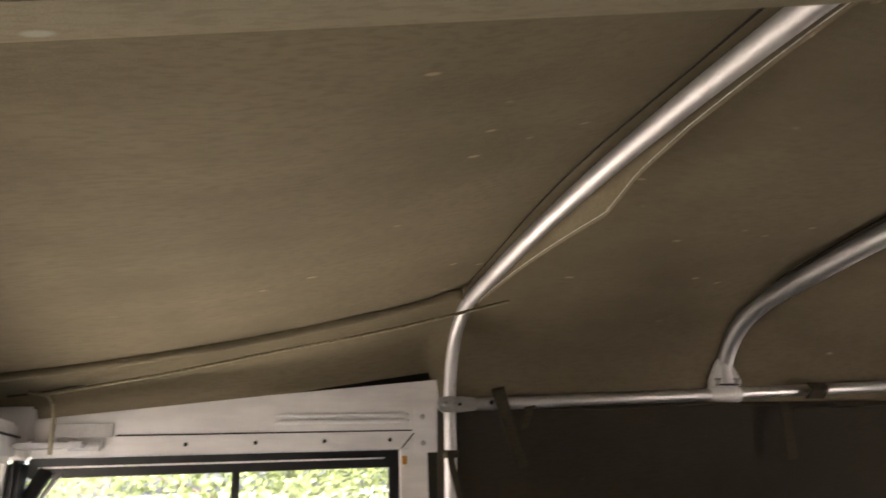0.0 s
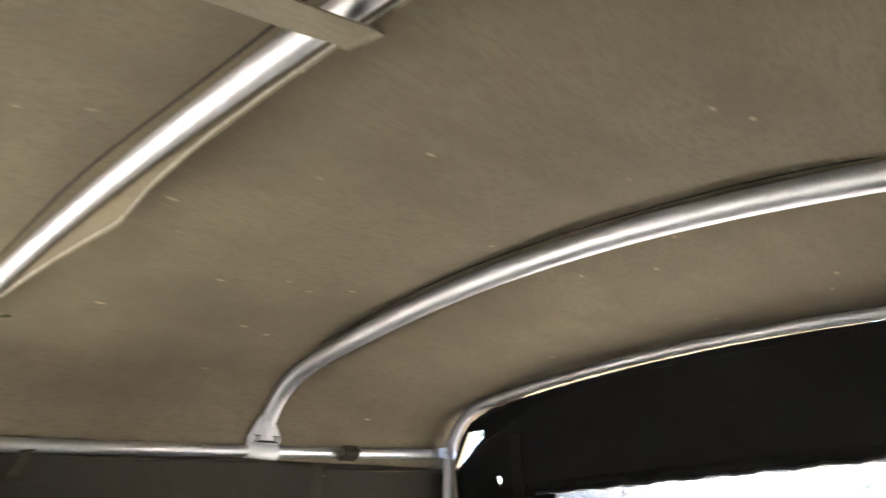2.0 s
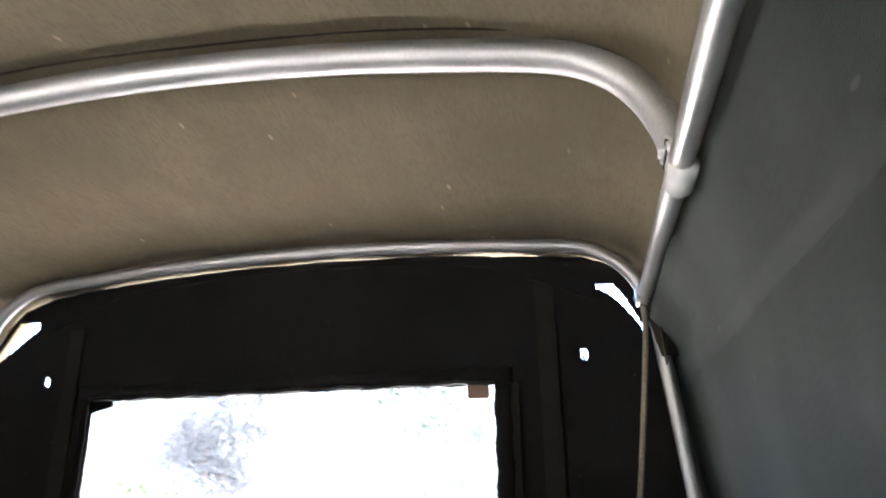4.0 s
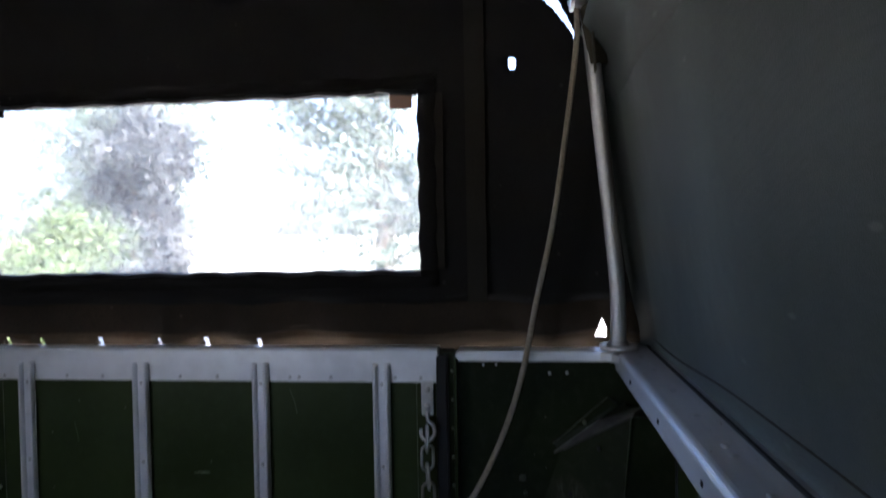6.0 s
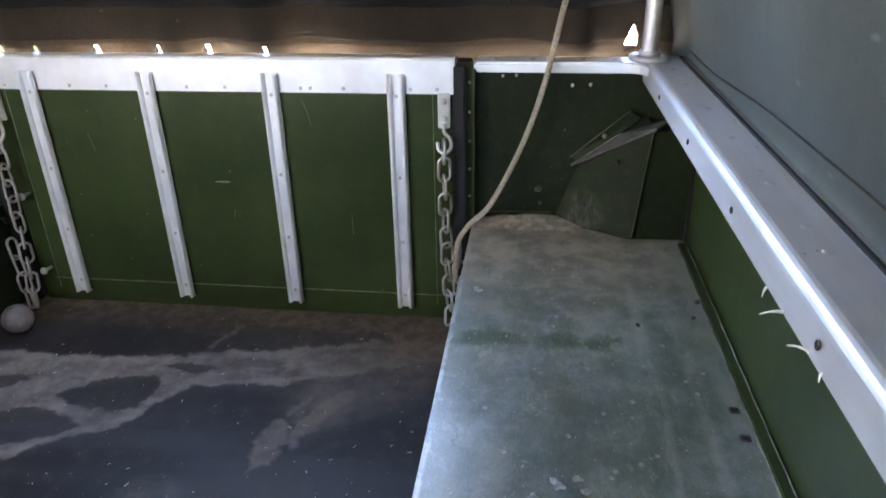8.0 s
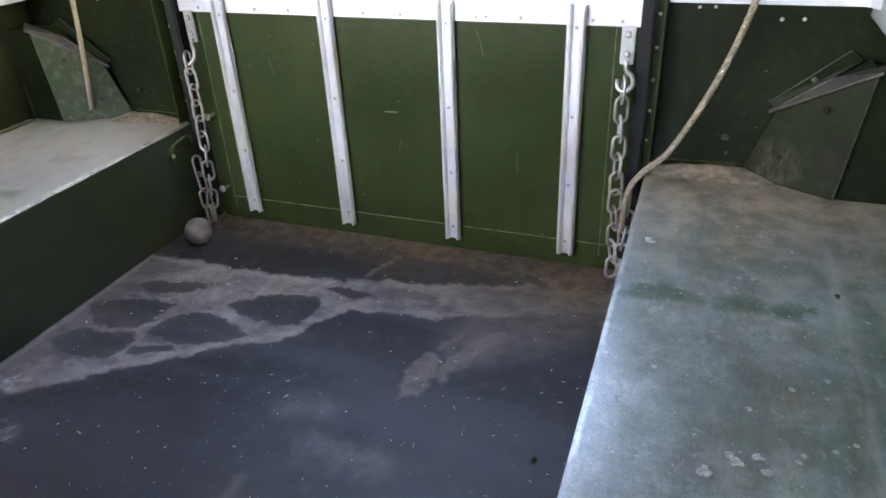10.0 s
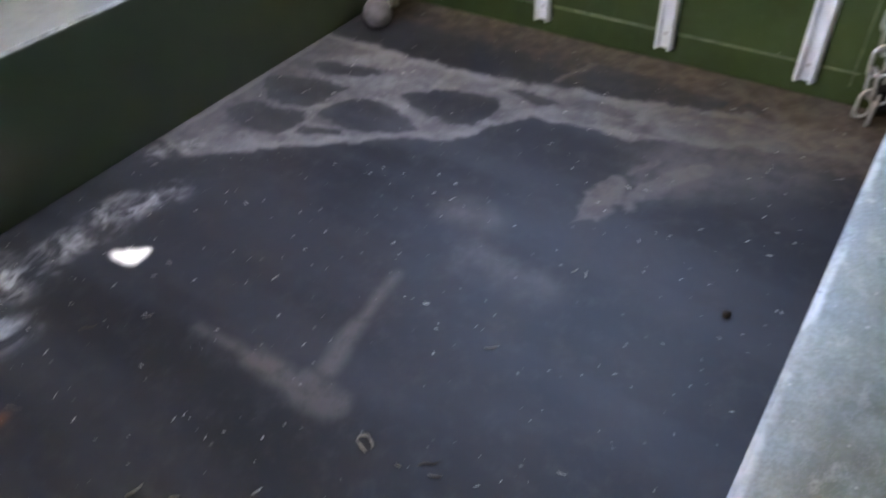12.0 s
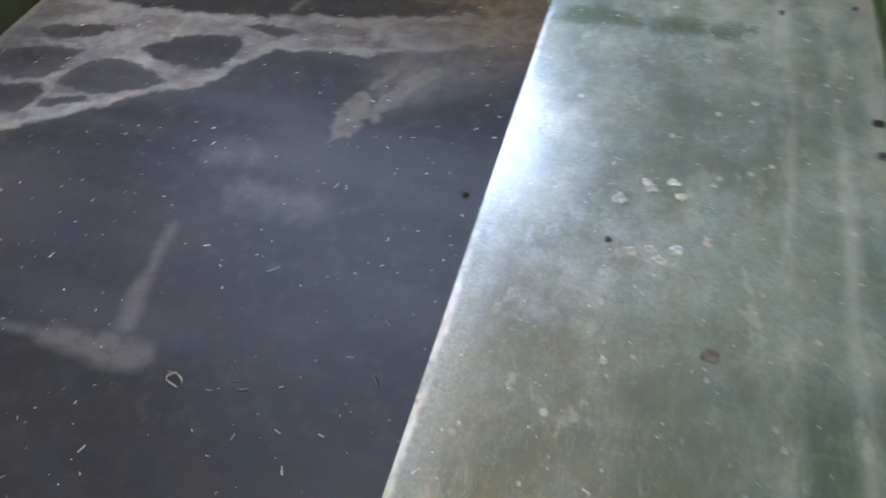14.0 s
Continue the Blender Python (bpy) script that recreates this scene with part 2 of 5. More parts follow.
        col = mix(nt, math2(nt, "MULTIPLY", math2(nt, "MULTIPLY", fine, up), ramp(nt, mottle, 0.42, 0.58, 0.0, 0.10)), col, (0.40, 0.42, 0.38))
    dry = noise_tex(nt, p, 7.5, 5, 0.6, (1.3, 0.8, 1))
    line2 = math2(nt, "MULTIPLY", ramp(nt, math2(nt, "ABSOLUTE", math2(nt, "SUBTRACT", dry, 0.53)), 0.012, 0.002), ramp(nt, n1, 0.48, 0.56))
    col = mix(nt, math2(nt, "MULTIPLY", math2(nt, "MULTIPLY", line2, up), 0.45), col, (0.040, 0.070, 0.045))
    for at in (0.712, 0.760):
        way = math2(nt, "ABSOLUTE", math2(nt, "SUBTRACT", math2(nt, "ADD", ax, math2(nt, "MULTIPLY", n1, 0.012)), at + 0.006))
        col = mix(nt, math2(nt, "MULTIPLY", math2(nt, "MULTIPLY", ramp(nt, way, 0.013, 0.001, 0.0, 0.40), up), ramp(nt, scuff, 0.35, 0.6)), col, (0.38, 0.39, 0.34))
    bare = ramp(nt, math2(nt, "ADD", ax, math2(nt, "MULTIPLY", math2(nt, "SUBTRACT", n2, 0.5), 0.016)), 0.4715, 0.4665)
    bare = math2(nt, "MULTIPLY", math2(nt, "MULTIPLY", bare, ramp(nt, z, 0.208, 0.213)), ramp(nt, noise_tex(nt, p, 14, 4, 0.7), 0.38, 0.58, 0.15, 1.0))
    col = mix(nt, math2(nt, "MULTIPLY", bare, 0.8), col, (0.55, 0.57, 0.57))
    dirt = math2(nt, "MULTIPLY", ramp(nt, math2(nt, "ADD", math2(nt, "ADD", y, ramp(nt, x, -0.1, 0.1, -0.16, 0.0)), math2(nt, "ADD", math2(nt, "MULTIPLY", n2, 0.16), math2(nt, "MULTIPLY", n1, 0.10))), -0.27, 0.08), up)
    col = mix(nt, math2(nt, "MULTIPLY", dirt, 0.85), col, mix(nt, ramp(nt, n2, 0.35, 0.65), (0.17, 0.145, 0.10), (0.38, 0.325, 0.245)))
    # the far box lies under grey dust
    far = math2(nt, "MULTIPLY", ramp(nt, x, 0.0, -0.1), math2(nt, "MULTIPLY", up, ramp(nt, n2, 0.3, 0.6, 0.35, 0.7)))
    col = mix(nt, far, col, (0.26, 0.255, 0.245))
    # grime along the folded flange
    edge = math2(nt, "MULTIPLY", ramp(nt, math2(nt, "ADD", ax, math2(nt, "MULTIPLY", n2, 0.02)), 0.785, 0.806), up)
    col = mix(nt, math2(nt, "MULTIPLY", edge, ramp(nt, scuff, 0.35, 0.65, 0.15, 0.8)), col, (0.24, 0.235, 0.20))
    col = mix(nt, math2(nt, "MULTIPLY", smear, 0.85), col, (0.030, 0.060, 0.026))
    spots, shade = specks(nt, p, 75, 0.20)
    col = mix(nt, math2(nt, "MULTIPLY", math2(nt, "MULTIPLY", spots, ramp(nt, sep(nt, shade)[2], 0.62, 0.70)), math2(nt, "MULTIPLY", up, 0.45)), col, (0.045, 0.055, 0.036))
    scratch = noise_tex(nt, p, 42, 6, 0.8, (1.0, 0.30, 1))
    col = mix(nt, math2(nt, "MULTIPLY", ramp(nt, math2(nt, "ABSOLUTE", math2(nt, "SUBTRACT", scratch, 0.5)), 0.012, 0.0), math2(nt, "MULTIPLY", up, 0.30)), col, (0.33, 0.35, 0.32))
    s, c = specks(nt, p, 38, 0.15)
    blister = math2(nt, "MULTIPLY", math2(nt, "MULTIPLY", s, ramp(nt, sep(nt, c)[0], 0.76, 0.80)), up)
    col = mix(nt, math2(nt, "MULTIPLY", blister, 0.5), col, (0.40, 0.41, 0.37))
    s2, c2 = specks(nt, p, 120, 0.16)
    fleck = math2(nt, "MULTIPLY", math2(nt, "MULTIPLY", s2, ramp(nt, sep(nt, c2)[1], 0.80, 0.84)), up)
    col = mix(nt, math2(nt, "MULTIPLY", fleck, 0.6), col, (0.50, 0.50, 0.46))
    nt.links.new(col, b.inputs["Base Color"])
    nt.links.new(ramp(nt, math2(nt, "ADD", math2(nt, "MULTIPLY", haze, 0.5), math2(nt, "ADD", dirt, math2(nt, "MULTIPLY", n2, 0.4))), 0.0, 1.2, 0.30, 0.48), b.inputs["Roughness"])
    b.inputs["Specular IOR Level"].default_value = 0.75
    b.inputs["Coat Roughness"].default_value = 0.24
    nt.links.new(math2(nt, "MULTIPLY", up, 0.6), b.inputs["Coat Weight"])
    bump(nt, b, math2(nt, "ADD", math2(nt, "ADD", math2(nt, "MULTIPLY", blister, 0.9), math2(nt, "MULTIPLY", noise_tex(nt, p, 8, 2), 2.4)), math2(nt, "MULTIPLY", n3, 0.12)), 0.3, 0.0025)



BOX = material("worn_green_paint", build=box_build)


# dried mud on the floor, as outlines
MUD = (
    ((-0.47, -0.60), (-0.38, -0.600), (-0.165, -0.432), (-0.165, -0.19), (-0.47, -0.19)),
    ((-0.185, -0.445), (-0.033, -0.345), (-0.012, -0.17), (-0.185, -0.19)),
    ((-0.06, -0.320), (-0.02, -0.300), (0.012, -0.250), (0.012, -0.18), (-0.06, -0.18)),
    ((-0.045, -0.258), (0.165, -0.238), (0.165, -0.13), (-0.045, -0.16)),
    ((0.145, -0.238), (0.26, -0.200), (0.45, -0.135), (0.45, -0.075), (0.145, -0.12)),
)
# dark islands inside the dried mud, as outlines
ISLANDS = (
    ((-0.455, -0.370), (-0.400, -0.420), (-0.335, -0.414), (-0.298, -0.388), (-0.310, -0.334), (-0.390, -0.336)),
    ((-0.439, -0.477), (-0.367, -0.505), (-0.308, -0.489), (-0.300, -0.436), (-0.322, -0.428), (-0.417, -0.442)),
    ((-0.287, -0.414), (-0.235, -0.425), (-0.186, -0.416), (-0.147, -0.397), (-0.116, -0.366), (-0.190, -0.341), (-0.225, -0.335), (-0.270, -0.354)),
    ((-0.203, -0.306), (-0.126, -0.333), (-0.093, -0.339), (-0.050, -0.316), (-0.049, -0.262), (-0.057, -0.242), (-0.107, -0.240), (-0.174, -0.269)),
    ((-0.408, -0.290), (-0.386, -0.303), (-0.323, -0.291), (-0.284, -0.269), (-0.295, -0.254), (-0.392, -0.274)),
    ((-0.280, -0.470), (-0.216, -0.444), (-0.228, -0.434), (-0.283, -0.449)),
    ((-0.06, -0.205), (0.0, -0.222), (0.03, -0.206), (-0.02, -0.192)),
)
# dark patches left free of the brown dirt near the tailgate
CLEAN = (
    ((0.018, -0.113), (0.125, -0.119), (0.238, -0.114), (0.252, -0.070), (0.032, -0.059)),
    ((0.257, -0.101), (0.288, -0.113), (0.31, -0.073), (0.277, -0.070)),
    ((-0.38, -0.160), (-0.01, -0.150), (0.0, -0.105), (-0.37, -0.072)),
)
# pale rubbed marks: an outline, and lines with a half width
SCRAPE = (((0.173, -0.437), (0.222, -0.420), (0.215, -0.370), (0.217, -0.340), (0.186, -0.321), (0.170, -0.352)),)
RUBBED = ((0.218, -0.372, 0.246, -0.305, 0.013), (0.246, -0.305, 0.275, -0.255, 0.017), (0.224, -0.345, 0.229, -0.390, 0.007), (0.20, -0.31, 0.21, -0.27, 0.004), (0.02, -0.066, -0.01, -0.14, 0.007))
HAMMER = ((0.043, -0.635, 0.055, -0.72, 0.007), (0.055, -0.72, 0.068, -0.785, 0.011), (-0.10, -0.822, -0.01, -0.817, 0.006), (-0.01, -0.817, 0.06, -0.818, 0.014), (0.06, -0.818, 0.10, -0.814, 0.021))


def floor_build(nt, b):
    p = place(nt)
    wob = node(nt, "ShaderNodeTexNoise")
    wob.inputs["Scale"].default_value, wob.inputs["Detail"].default_value, wob.inputs["Roughness"].default_value = 17, 9, 0.66
    nt.links.new(p, wob.inputs["Vector"])
    off = node(nt, "ShaderNodeVectorMath", op="MULTIPLY_ADD")
    nt.links.new(wob.outputs["Color"], off.inputs[0])
    off.inputs[1].default_value, off.inputs[2].default_value = (0.062, 0.062, 0), (-0.031, -0.031, 0)
    q = node(nt, "ShaderNodeVectorMath", op="ADD")
    nt.links.new(p, q.inputs[0])
    nt.links.new(off.outputs[0], q.inputs[1])
    warped = q.outputs[0]

    calm = node(nt, "ShaderNodeVectorMath", op="MULTIPLY_ADD")
    nt.links.new(off.outputs[0], calm.inputs[0])
    calm.inputs[1].default_value = (0.3, 0.3, 0)
    nt.links.new(p, calm.inputs[2])

    def distance(segments, warped=warped):
        least = None
        for x1, y1, x2, y2, r in segments:
            ba = Vector((x2 - x1, y2 - y1, 0))
            pa = node(nt, "ShaderNodeVectorMath", op="SUBTRACT")
            nt.links.new(warped, pa.inputs[0])
            pa.inputs[1].default_value = (x1, y1, 0)
            dot = node(nt, "ShaderNodeVectorMath", op="DOT_PRODUCT")
            nt.links.new(pa.outputs[0], dot.inputs[0])
            dot.inputs[1].default_value = ba / ba.length_squared
            h = math2(nt, "ADD", dot.outputs["Value"], 0.0, clamp=True)
            along = node(nt, "ShaderNodeVectorMath", op="SCALE")
            along.inputs[0].default_value = ba
            nt.links.new(h, along.inputs["Scale"])
            d = node(nt, "ShaderNodeVectorMath", op="DISTANCE")
            nt.links.new(pa.outputs[0], d.inputs[0])
            nt.links.new(along.outputs[0], d.inputs[1])
            v = math2(nt, "SUBTRACT", d.outputs["Value"], r)
            least = v if least is None else math2(nt, "MINIMUM", least, v)
        return least

    def islands(outlines):
        least = None
        for outline in outlines:
            worst = None
            for (x1, y1), (x2, y2) in zip(outline, outline[1:] + outline[:1]):
                out = Vector((y2 - y1, x1 - x2, 0)).normalized()
                dot = node(nt, "ShaderNodeVectorMath", op="DOT_PRODUCT")
                nt.links.new(warped, dot.inputs[0])
                dot.inputs[1].default_value = out
                v = math2(nt, "SUBTRACT", dot.outputs["Value"], out.x * x1 + out.y * y1)
                worst = v if worst is None else math2(nt, "MAXIMUM", worst, v)
            least = worst if least is None else math2(nt, "MINIMUM", least, worst)
        return least

    x, y, z = sep(nt, p)
    n1, n2, n3 = noise_tex(nt, p, 3.0, 4), noise_tex(nt, p, 34, 5, 0.65), noise_tex(nt, p, 260, 3)
    col = mix(nt, ramp(nt, n1, 0.3, 0.7), (0.0088, 0.0090, 0.0104), (0.0195, 0.0200, 0.0232))
    col = mix(nt, ramp(nt, n2, 0.45, 0.8, 0.0, 0.35), col, (0.075, 0.072, 0.070))
    # broad bluish bands put the rubber's sheen into the base colour
    sheen_bands = noise_tex(nt, p, 3.6, 3, 0.5, (0.45, 2.4, 1))
    col = mix(nt, ramp(nt, sheen_bands, 0.42, 0.62, 0.0, 0.6), col, (0.034, 0.036, 0.042))
    shore, isle = islands(MUD), islands(ISLANDS)
    bands = math2(nt, "MULTIPLY", math2(nt, "MULTIPLY", ramp(nt, shore, 0.004, -0.005), ramp(nt, isle, -0.001, 0.006, 0.06, 1.0)), ramp(nt, noise_tex(nt, p, 16, 6, 0.7), 0.38, 0.54, 0.62, 1.0))
    tide = math2(nt, "MULTIPLY", ramp(nt, math2(nt, "ABSOLUTE", math2(nt, "ADD", shore, 0.010)), 0.012, 0.002), bands)
    bands = math2(nt, "MULTIPLY", bands, ramp(nt, math2(nt, "ADD", x, math2(nt, "MULTIPLY", math2(nt, "SUBTRACT", n2, 0.5), 0.12)), -0.45, -0.34, 0.55, 1.0))
    sliver = noise_tex(nt, warped, 11, 4, 0.55, (0.45, 1.9, 1))
    bands = math2(nt, "MULTIPLY", bands, ramp(nt, sliver, 0.55, 0.61, 1.0, 0.5))
    vein = node(nt, "ShaderNodeTexVoronoi")
    vein.feature = "DISTANCE_TO_EDGE"
    vein.inputs["Scale"].default_value = 17
    nt.links.new(warped, vein.inputs["Vector"])
    bands = math2(nt, "MULTIPLY", bands, ramp(nt, vein.outputs["Distance"], 0.005, 0.05, 0.86, 1.0))
    rubbed = math2(nt, "MULTIPLY", math2(nt, "MAXIMUM", ramp(nt, math2(nt, "MINIMUM", islands(SCRAPE), distance(RUBBED)), 0.005, -0.006), math2(nt, "MULTIPLY", ramp(nt, distance(HAMMER, calm.outputs[0]), 0.009, -0.010), 0.62)), ramp(nt, noise_tex(nt, p, 48, 5, 0.65), 0.36, 0.56, 0.62, 1.0))
    soft = ramp(nt, distance(((0.035, -0.50, 0.09, -0.494, 0.004), (0.10, -0.56, 0.20, -0.562, 0.002), (0.25, -0.28, 0.36, -0.20, 0.05), (0.26, -0.20, 0.40, -0.14, 0.03))), 0.045, -0.022)
    col = mix(nt, math2(nt, "MULTIPLY", bands, 0.74), col, mix(nt, ramp(nt, n2, 0.3, 0.7), (0.148, 0.145, 0.143), (0.215, 0.210, 0.206)))
    col = mix(nt, math2(nt, "MULTIPLY", rubbed, 0.75), col, (0.165, 0.152, 0.138))
    col = mix(nt, math2(nt, "MULTIPLY", tide, 0.25), col, (0.26, 0.245, 0.235))
    col = mix(nt, math2(nt, "MULTIPLY", soft, ramp(nt, n2, 0.35, 0.6, 0.30, 0.5)), col, (0.14, 0.132, 0.124))
    # brown dirt swept against the tailgate
    brown = ramp(nt, math2(nt, "ADD", y, math2(nt, "ADD", math2(nt, "MULTIPLY", n2, 0.10), math2(nt, "MULTIPLY", math2(nt, "MAXIMUM", x, -0.05), 0.24))), -0.10, 0.05)
    brown = math2(nt, "MULTIPLY", brown, ramp(nt, islands(CLEAN), -0.003, 0.006, 0.34, 1.0))
    col = mix(nt, math2(nt, "MULTIPLY", brown, 0.8), col, mix(nt, ramp(nt, n2, 0.35, 0.65), (0.095, 0.078, 0.060), (0.175, 0.140, 0.104)))
    # chalky squiggles beside the wheel box
    eddy = node(nt, "ShaderNodeTexNoise")
    eddy.inputs["Scale"].default_value, eddy.inputs["Detail"].default_value, eddy.inputs["Distortion"].default_value = 13, 5, 0.9
    nt.links.new(p, eddy.inputs["Vector"])
    curl = math2(nt, "FRACT", math2(nt, "MULTIPLY", eddy.outputs["Fac"], 3.7))
    ring = ramp(nt, math2(nt, "ABSOLUTE", math2(nt, "SUBTRACT", curl, 0.5)), 0.40, 0.02)
    ring = math2(nt, "MAXIMUM", math2(nt, "MULTIPLY", ring, ramp(nt, noise_tex(nt, p, 21, 3), 0.33, 0.52, 0.1, 1.0)), ramp(nt, noise_tex(nt, warped, 26, 6, 0.7), 0.46, 0.66, 0.0, 0.5))
    chalk = math2(nt, "MULTIPLY", ring, ramp(nt, distance(((-0.44, -0.93, -0.36, -0.91, 0.030), (-0.36, -0.91, -0.355, -0.82, 0.020), (-0.36, -0.82, -0.365, -0.74, 0.022), (-0.36, -0.74, -0.335, -0.67, 0.012), (-0.36, -0.98, -0.285, -0.96, 0.018), (-0.45, -0.62, -0.40, -0.585, 0.008))), 0.032, -0.012))
    col = mix(nt, math2(nt, "MULTIPLY", chalk, ramp(nt, n2, 0.30, 0.56, 0.25, 1.0)), col, (0.42, 0.42, 0.42))
    rust = math2(nt, "MULTIPLY", ramp(nt, distance(((-0.183, -1.03, -0.178, -1.018, 0.003),)), 0.016, -0.008), ramp(nt, n2, 0.4, 0.6))
    col = mix(nt, math2(nt, "MULTIPLY", rust, 0.6), col, (0.20, 0.07, 0.025))
    s, c = specks(nt, p, 60, 0.13)
    grit = math2(nt, "MULTIPLY", s, ramp(nt, sep(nt, c)[0], 0.80, 0.84))
    col = mix(nt, math2(nt, "MULTIPLY", grit, 0.35), col, (0.25, 0.24, 0.22))
    nt.links.new(col, b.inputs["Base Color"])
    dull = math2(nt, "MAXIMUM", bands, math2(nt, "MAXIMUM", rubbed, brown))
    nt.links.new(ramp(nt, math2(nt, "ADD", dull, math2(nt, "MULTIPLY", n2, 0.4)), 0.1, 1.2, 0.52, 0.80), b.inputs["Roughness"])
    b.inputs["Specular IOR Level"].default_value = 0.34
    bump(nt, b, math2(nt, "ADD", math2(nt, "MULTIPLY", n3, 0.15), math2(nt, "ADD", math2(nt, "MULTIPLY", noise_tex(nt, p, 6, 2, 0.5, (1.6, 0.6, 1)), 5.0), math2(nt, "ADD", math2(nt, "MULTIPLY", n2, 0.4), math2(nt, "MULTIPLY", bands, 0.3)))), 0.25, 0.0015)


FLOOR = material("black_rubber_floor", build=floor_build)


def plain_noise(base, rough, scale=40.0, amount=0.35, height=0.2):
    def build(nt, b):
        p = local(nt)
        n = noise_tex(nt, p, scale, 4)
        col = mix(nt, ramp(nt, n, 0.3, 0.7), tuple(c * (1 - amount) for c in base), base)
        nt.links.new(col, b.inputs["Base Color"])
        b.inputs["Roughness"].default_value = rough
        bump(nt, b, n, height, 0.001)

    return build


LID = material("scuffed_grey_green", build=plain_noise((0.075, 0.070, 0.058), 0.6, 60, 0.5))
RUBBER = material("black_rubber", build=plain_noise((0.010, 0.010, 0.011), 0.75))
SEAM = material("rubbed_seam", build=plain_noise((0.17, 0.19, 0.12), 0.6, 40, 0.6))
PALE_SEAM = material("pale_rubbed_edge", build=plain_noise((0.27, 0.28, 0.23), 0.6, 34, 0.85))
GLOSS = material("shiny_black_vinyl", build=plain_noise((0.01, 0.01, 0.011), 0.3))
BLACK_TRIM = material("black_window_channel", build=plain_noise((0.02, 0.02, 0.022), 0.4))
ROPE = material("cotton_rope", build=plain_noise((0.40, 0.34, 0.25), 0.9, 300, 0.4, 0.6))
BALL = material("grey_ball", build=plain_noise((0.17, 0.16, 0.17), 0.6, 60, 0.35))
PAPER = material("dry_leaf_chip", build=plain_noise((0.30, 0.27, 0.23), 0.8, 90))
GRIT = material("pale_grit", build=plain_noise((0.52, 0.50, 0.45), 0.8, 300, 0.5))
STONE = material("dark_stone", build=plain_noise((0.06, 0.055, 0.05), 0.9, 90))
THREAD = material("olive_thread", build=plain_noise((0.28, 0.24, 0.15), 0.9, 200))
PALE_THREAD = material("pale_thread", build=plain_noise((0.6, 0.58, 0.52), 0.9, 200))
AMBER = material("amber_sticker", color=(0.55, 0.24, 0.03), rough=0.5)
TAPE = material("brown_tape", color=(0.22, 0.12, 0.08), rough=0.6)
def leaf_build(nt, b, one, two):
    g = node(nt, "ShaderNodeNewGeometry")
    nt.links.new(mix(nt, g.outputs["Random Per Island"], one, two), b.inputs["Base Color"])
    b.inputs["Roughness"].default_value = 0.6


LEAF = material("leaf", build=lambda nt, b: leaf_build(nt, b, (0.024, 0.044, 0.008), (0.046, 0.068, 0.016)))
LEAF_SUNNY = material("sunny_leaf", build=lambda nt, b: leaf_build(nt, b, (0.09, 0.13, 0.03), (0.16, 0.20, 0.07)))
LEAF_DARK = material("dark_leaf", build=lambda nt, b: leaf_build(nt, b, (0.012, 0.016, 0.017), (0.028, 0.033, 0.036)))
LEAF_PALE = material("pale_leaf", build=lambda nt, b: leaf_build(nt, b, (0.04, 0.06, 0.04), (0.075, 0.095, 0.065)))
BARK = material("bark", build=plain_noise((0.13, 0.10, 0.07), 0.9, 14, 0.5, 0.8))
GRAVEL = material("pale_gravel", build=plain_noise((0.50, 0.47, 0.41), 0.95, 2.5, 0.35, 0.8))


def clear_build(haze):
    def build(nt, b):
        tr = node(nt, "ShaderNodeBsdfTransparent")
        tint = (0.94, 0.93, 0.90, 1) if haze > 0.05 else (0.95, 0.96, 0.95, 1)
        tr.inputs[0].default_value = tint
        gl = node(nt, "ShaderNodeBsdfGlossy")
        gl.inputs["Roughness"].default_value = 0.12
        di = node(nt, "ShaderNodeBsdfTranslucent")
        di.inputs[0].default_value = (0.9, 0.9, 0.9, 1)
        m1, m2 = node(nt, "ShaderNodeMixShader"), node(nt, "ShaderNodeMixShader")
        m2.inputs[0].default_value = 0.05
        n = noise_tex(nt, place(nt), 3.5, 4)
        nt.links.new(ramp(nt, n, 0.3, 0.7, haze * 0.7, haze * 1.3), m1.inputs[0])
        rf, m0 = node(nt, "ShaderNodeBsdfRefraction"), node(nt, "ShaderNodeMixShader")
        rf.inputs[0].default_value = tint
        rf.inputs["IOR"].default_value, rf.inputs["Roughness"].default_value, m0.inputs[0].default_value = 1.05, 0.26, 0.4 if haze > 0.05 else 0.0
        nt.links.new(tr.outputs[0], m0.inputs[1])
        nt.links.new(rf.outputs[0], m0.inputs[2])
        nt.links.new(m0.outputs[0], m1.inputs[1])
        nt.links.new(di.outputs[0], m1.inputs[2])
        nt.links.new(m1.outputs[0], m2.inputs[1])
        nt.links.new(gl.outputs[0], m2.inputs[2])
        nt.links.new(m2.outputs[0], nt.nodes["Material Output"].inputs[0])

    return build


VINYL = material("clear_vinyl", build=clear_build(0.08))
GLASS = material("window_glass", build=clear_build(0.02))


# ---- mesh helpers ----
def mesh_of(name, bm, mat, smooth=False):
    bmesh.ops.recalc_face_normals(bm, faces=bm.faces)
    me = bpy.data.meshes.new(name)
    bm.to_mesh(me)
    bm.free()
    me.materials.append(mat)
    if smooth:
        for f in me.polygons:
            f.use_smooth = True
    return me


def part(name, bm, mat, parent=None, label="", smooth=False):
    ob = new(name, mesh_of(name, bm, mat, smooth))
    if parent:
        ob.parent = parent
    return tagged(ob, label)


def thing(name, at=(0, 0, 0)):
    ob = new(name)
    ob.location = at
    return ob


def add_box(bm, lo, hi, bevel=0.0):
    lo, hi = Vector(lo), Vector(hi)
    m = Matrix.Translation((lo + hi) / 2) @ Matrix.Diagonal((*(hi - lo), 1))
    r = bmesh.ops.create_cube(bm, size=1, matrix=m)
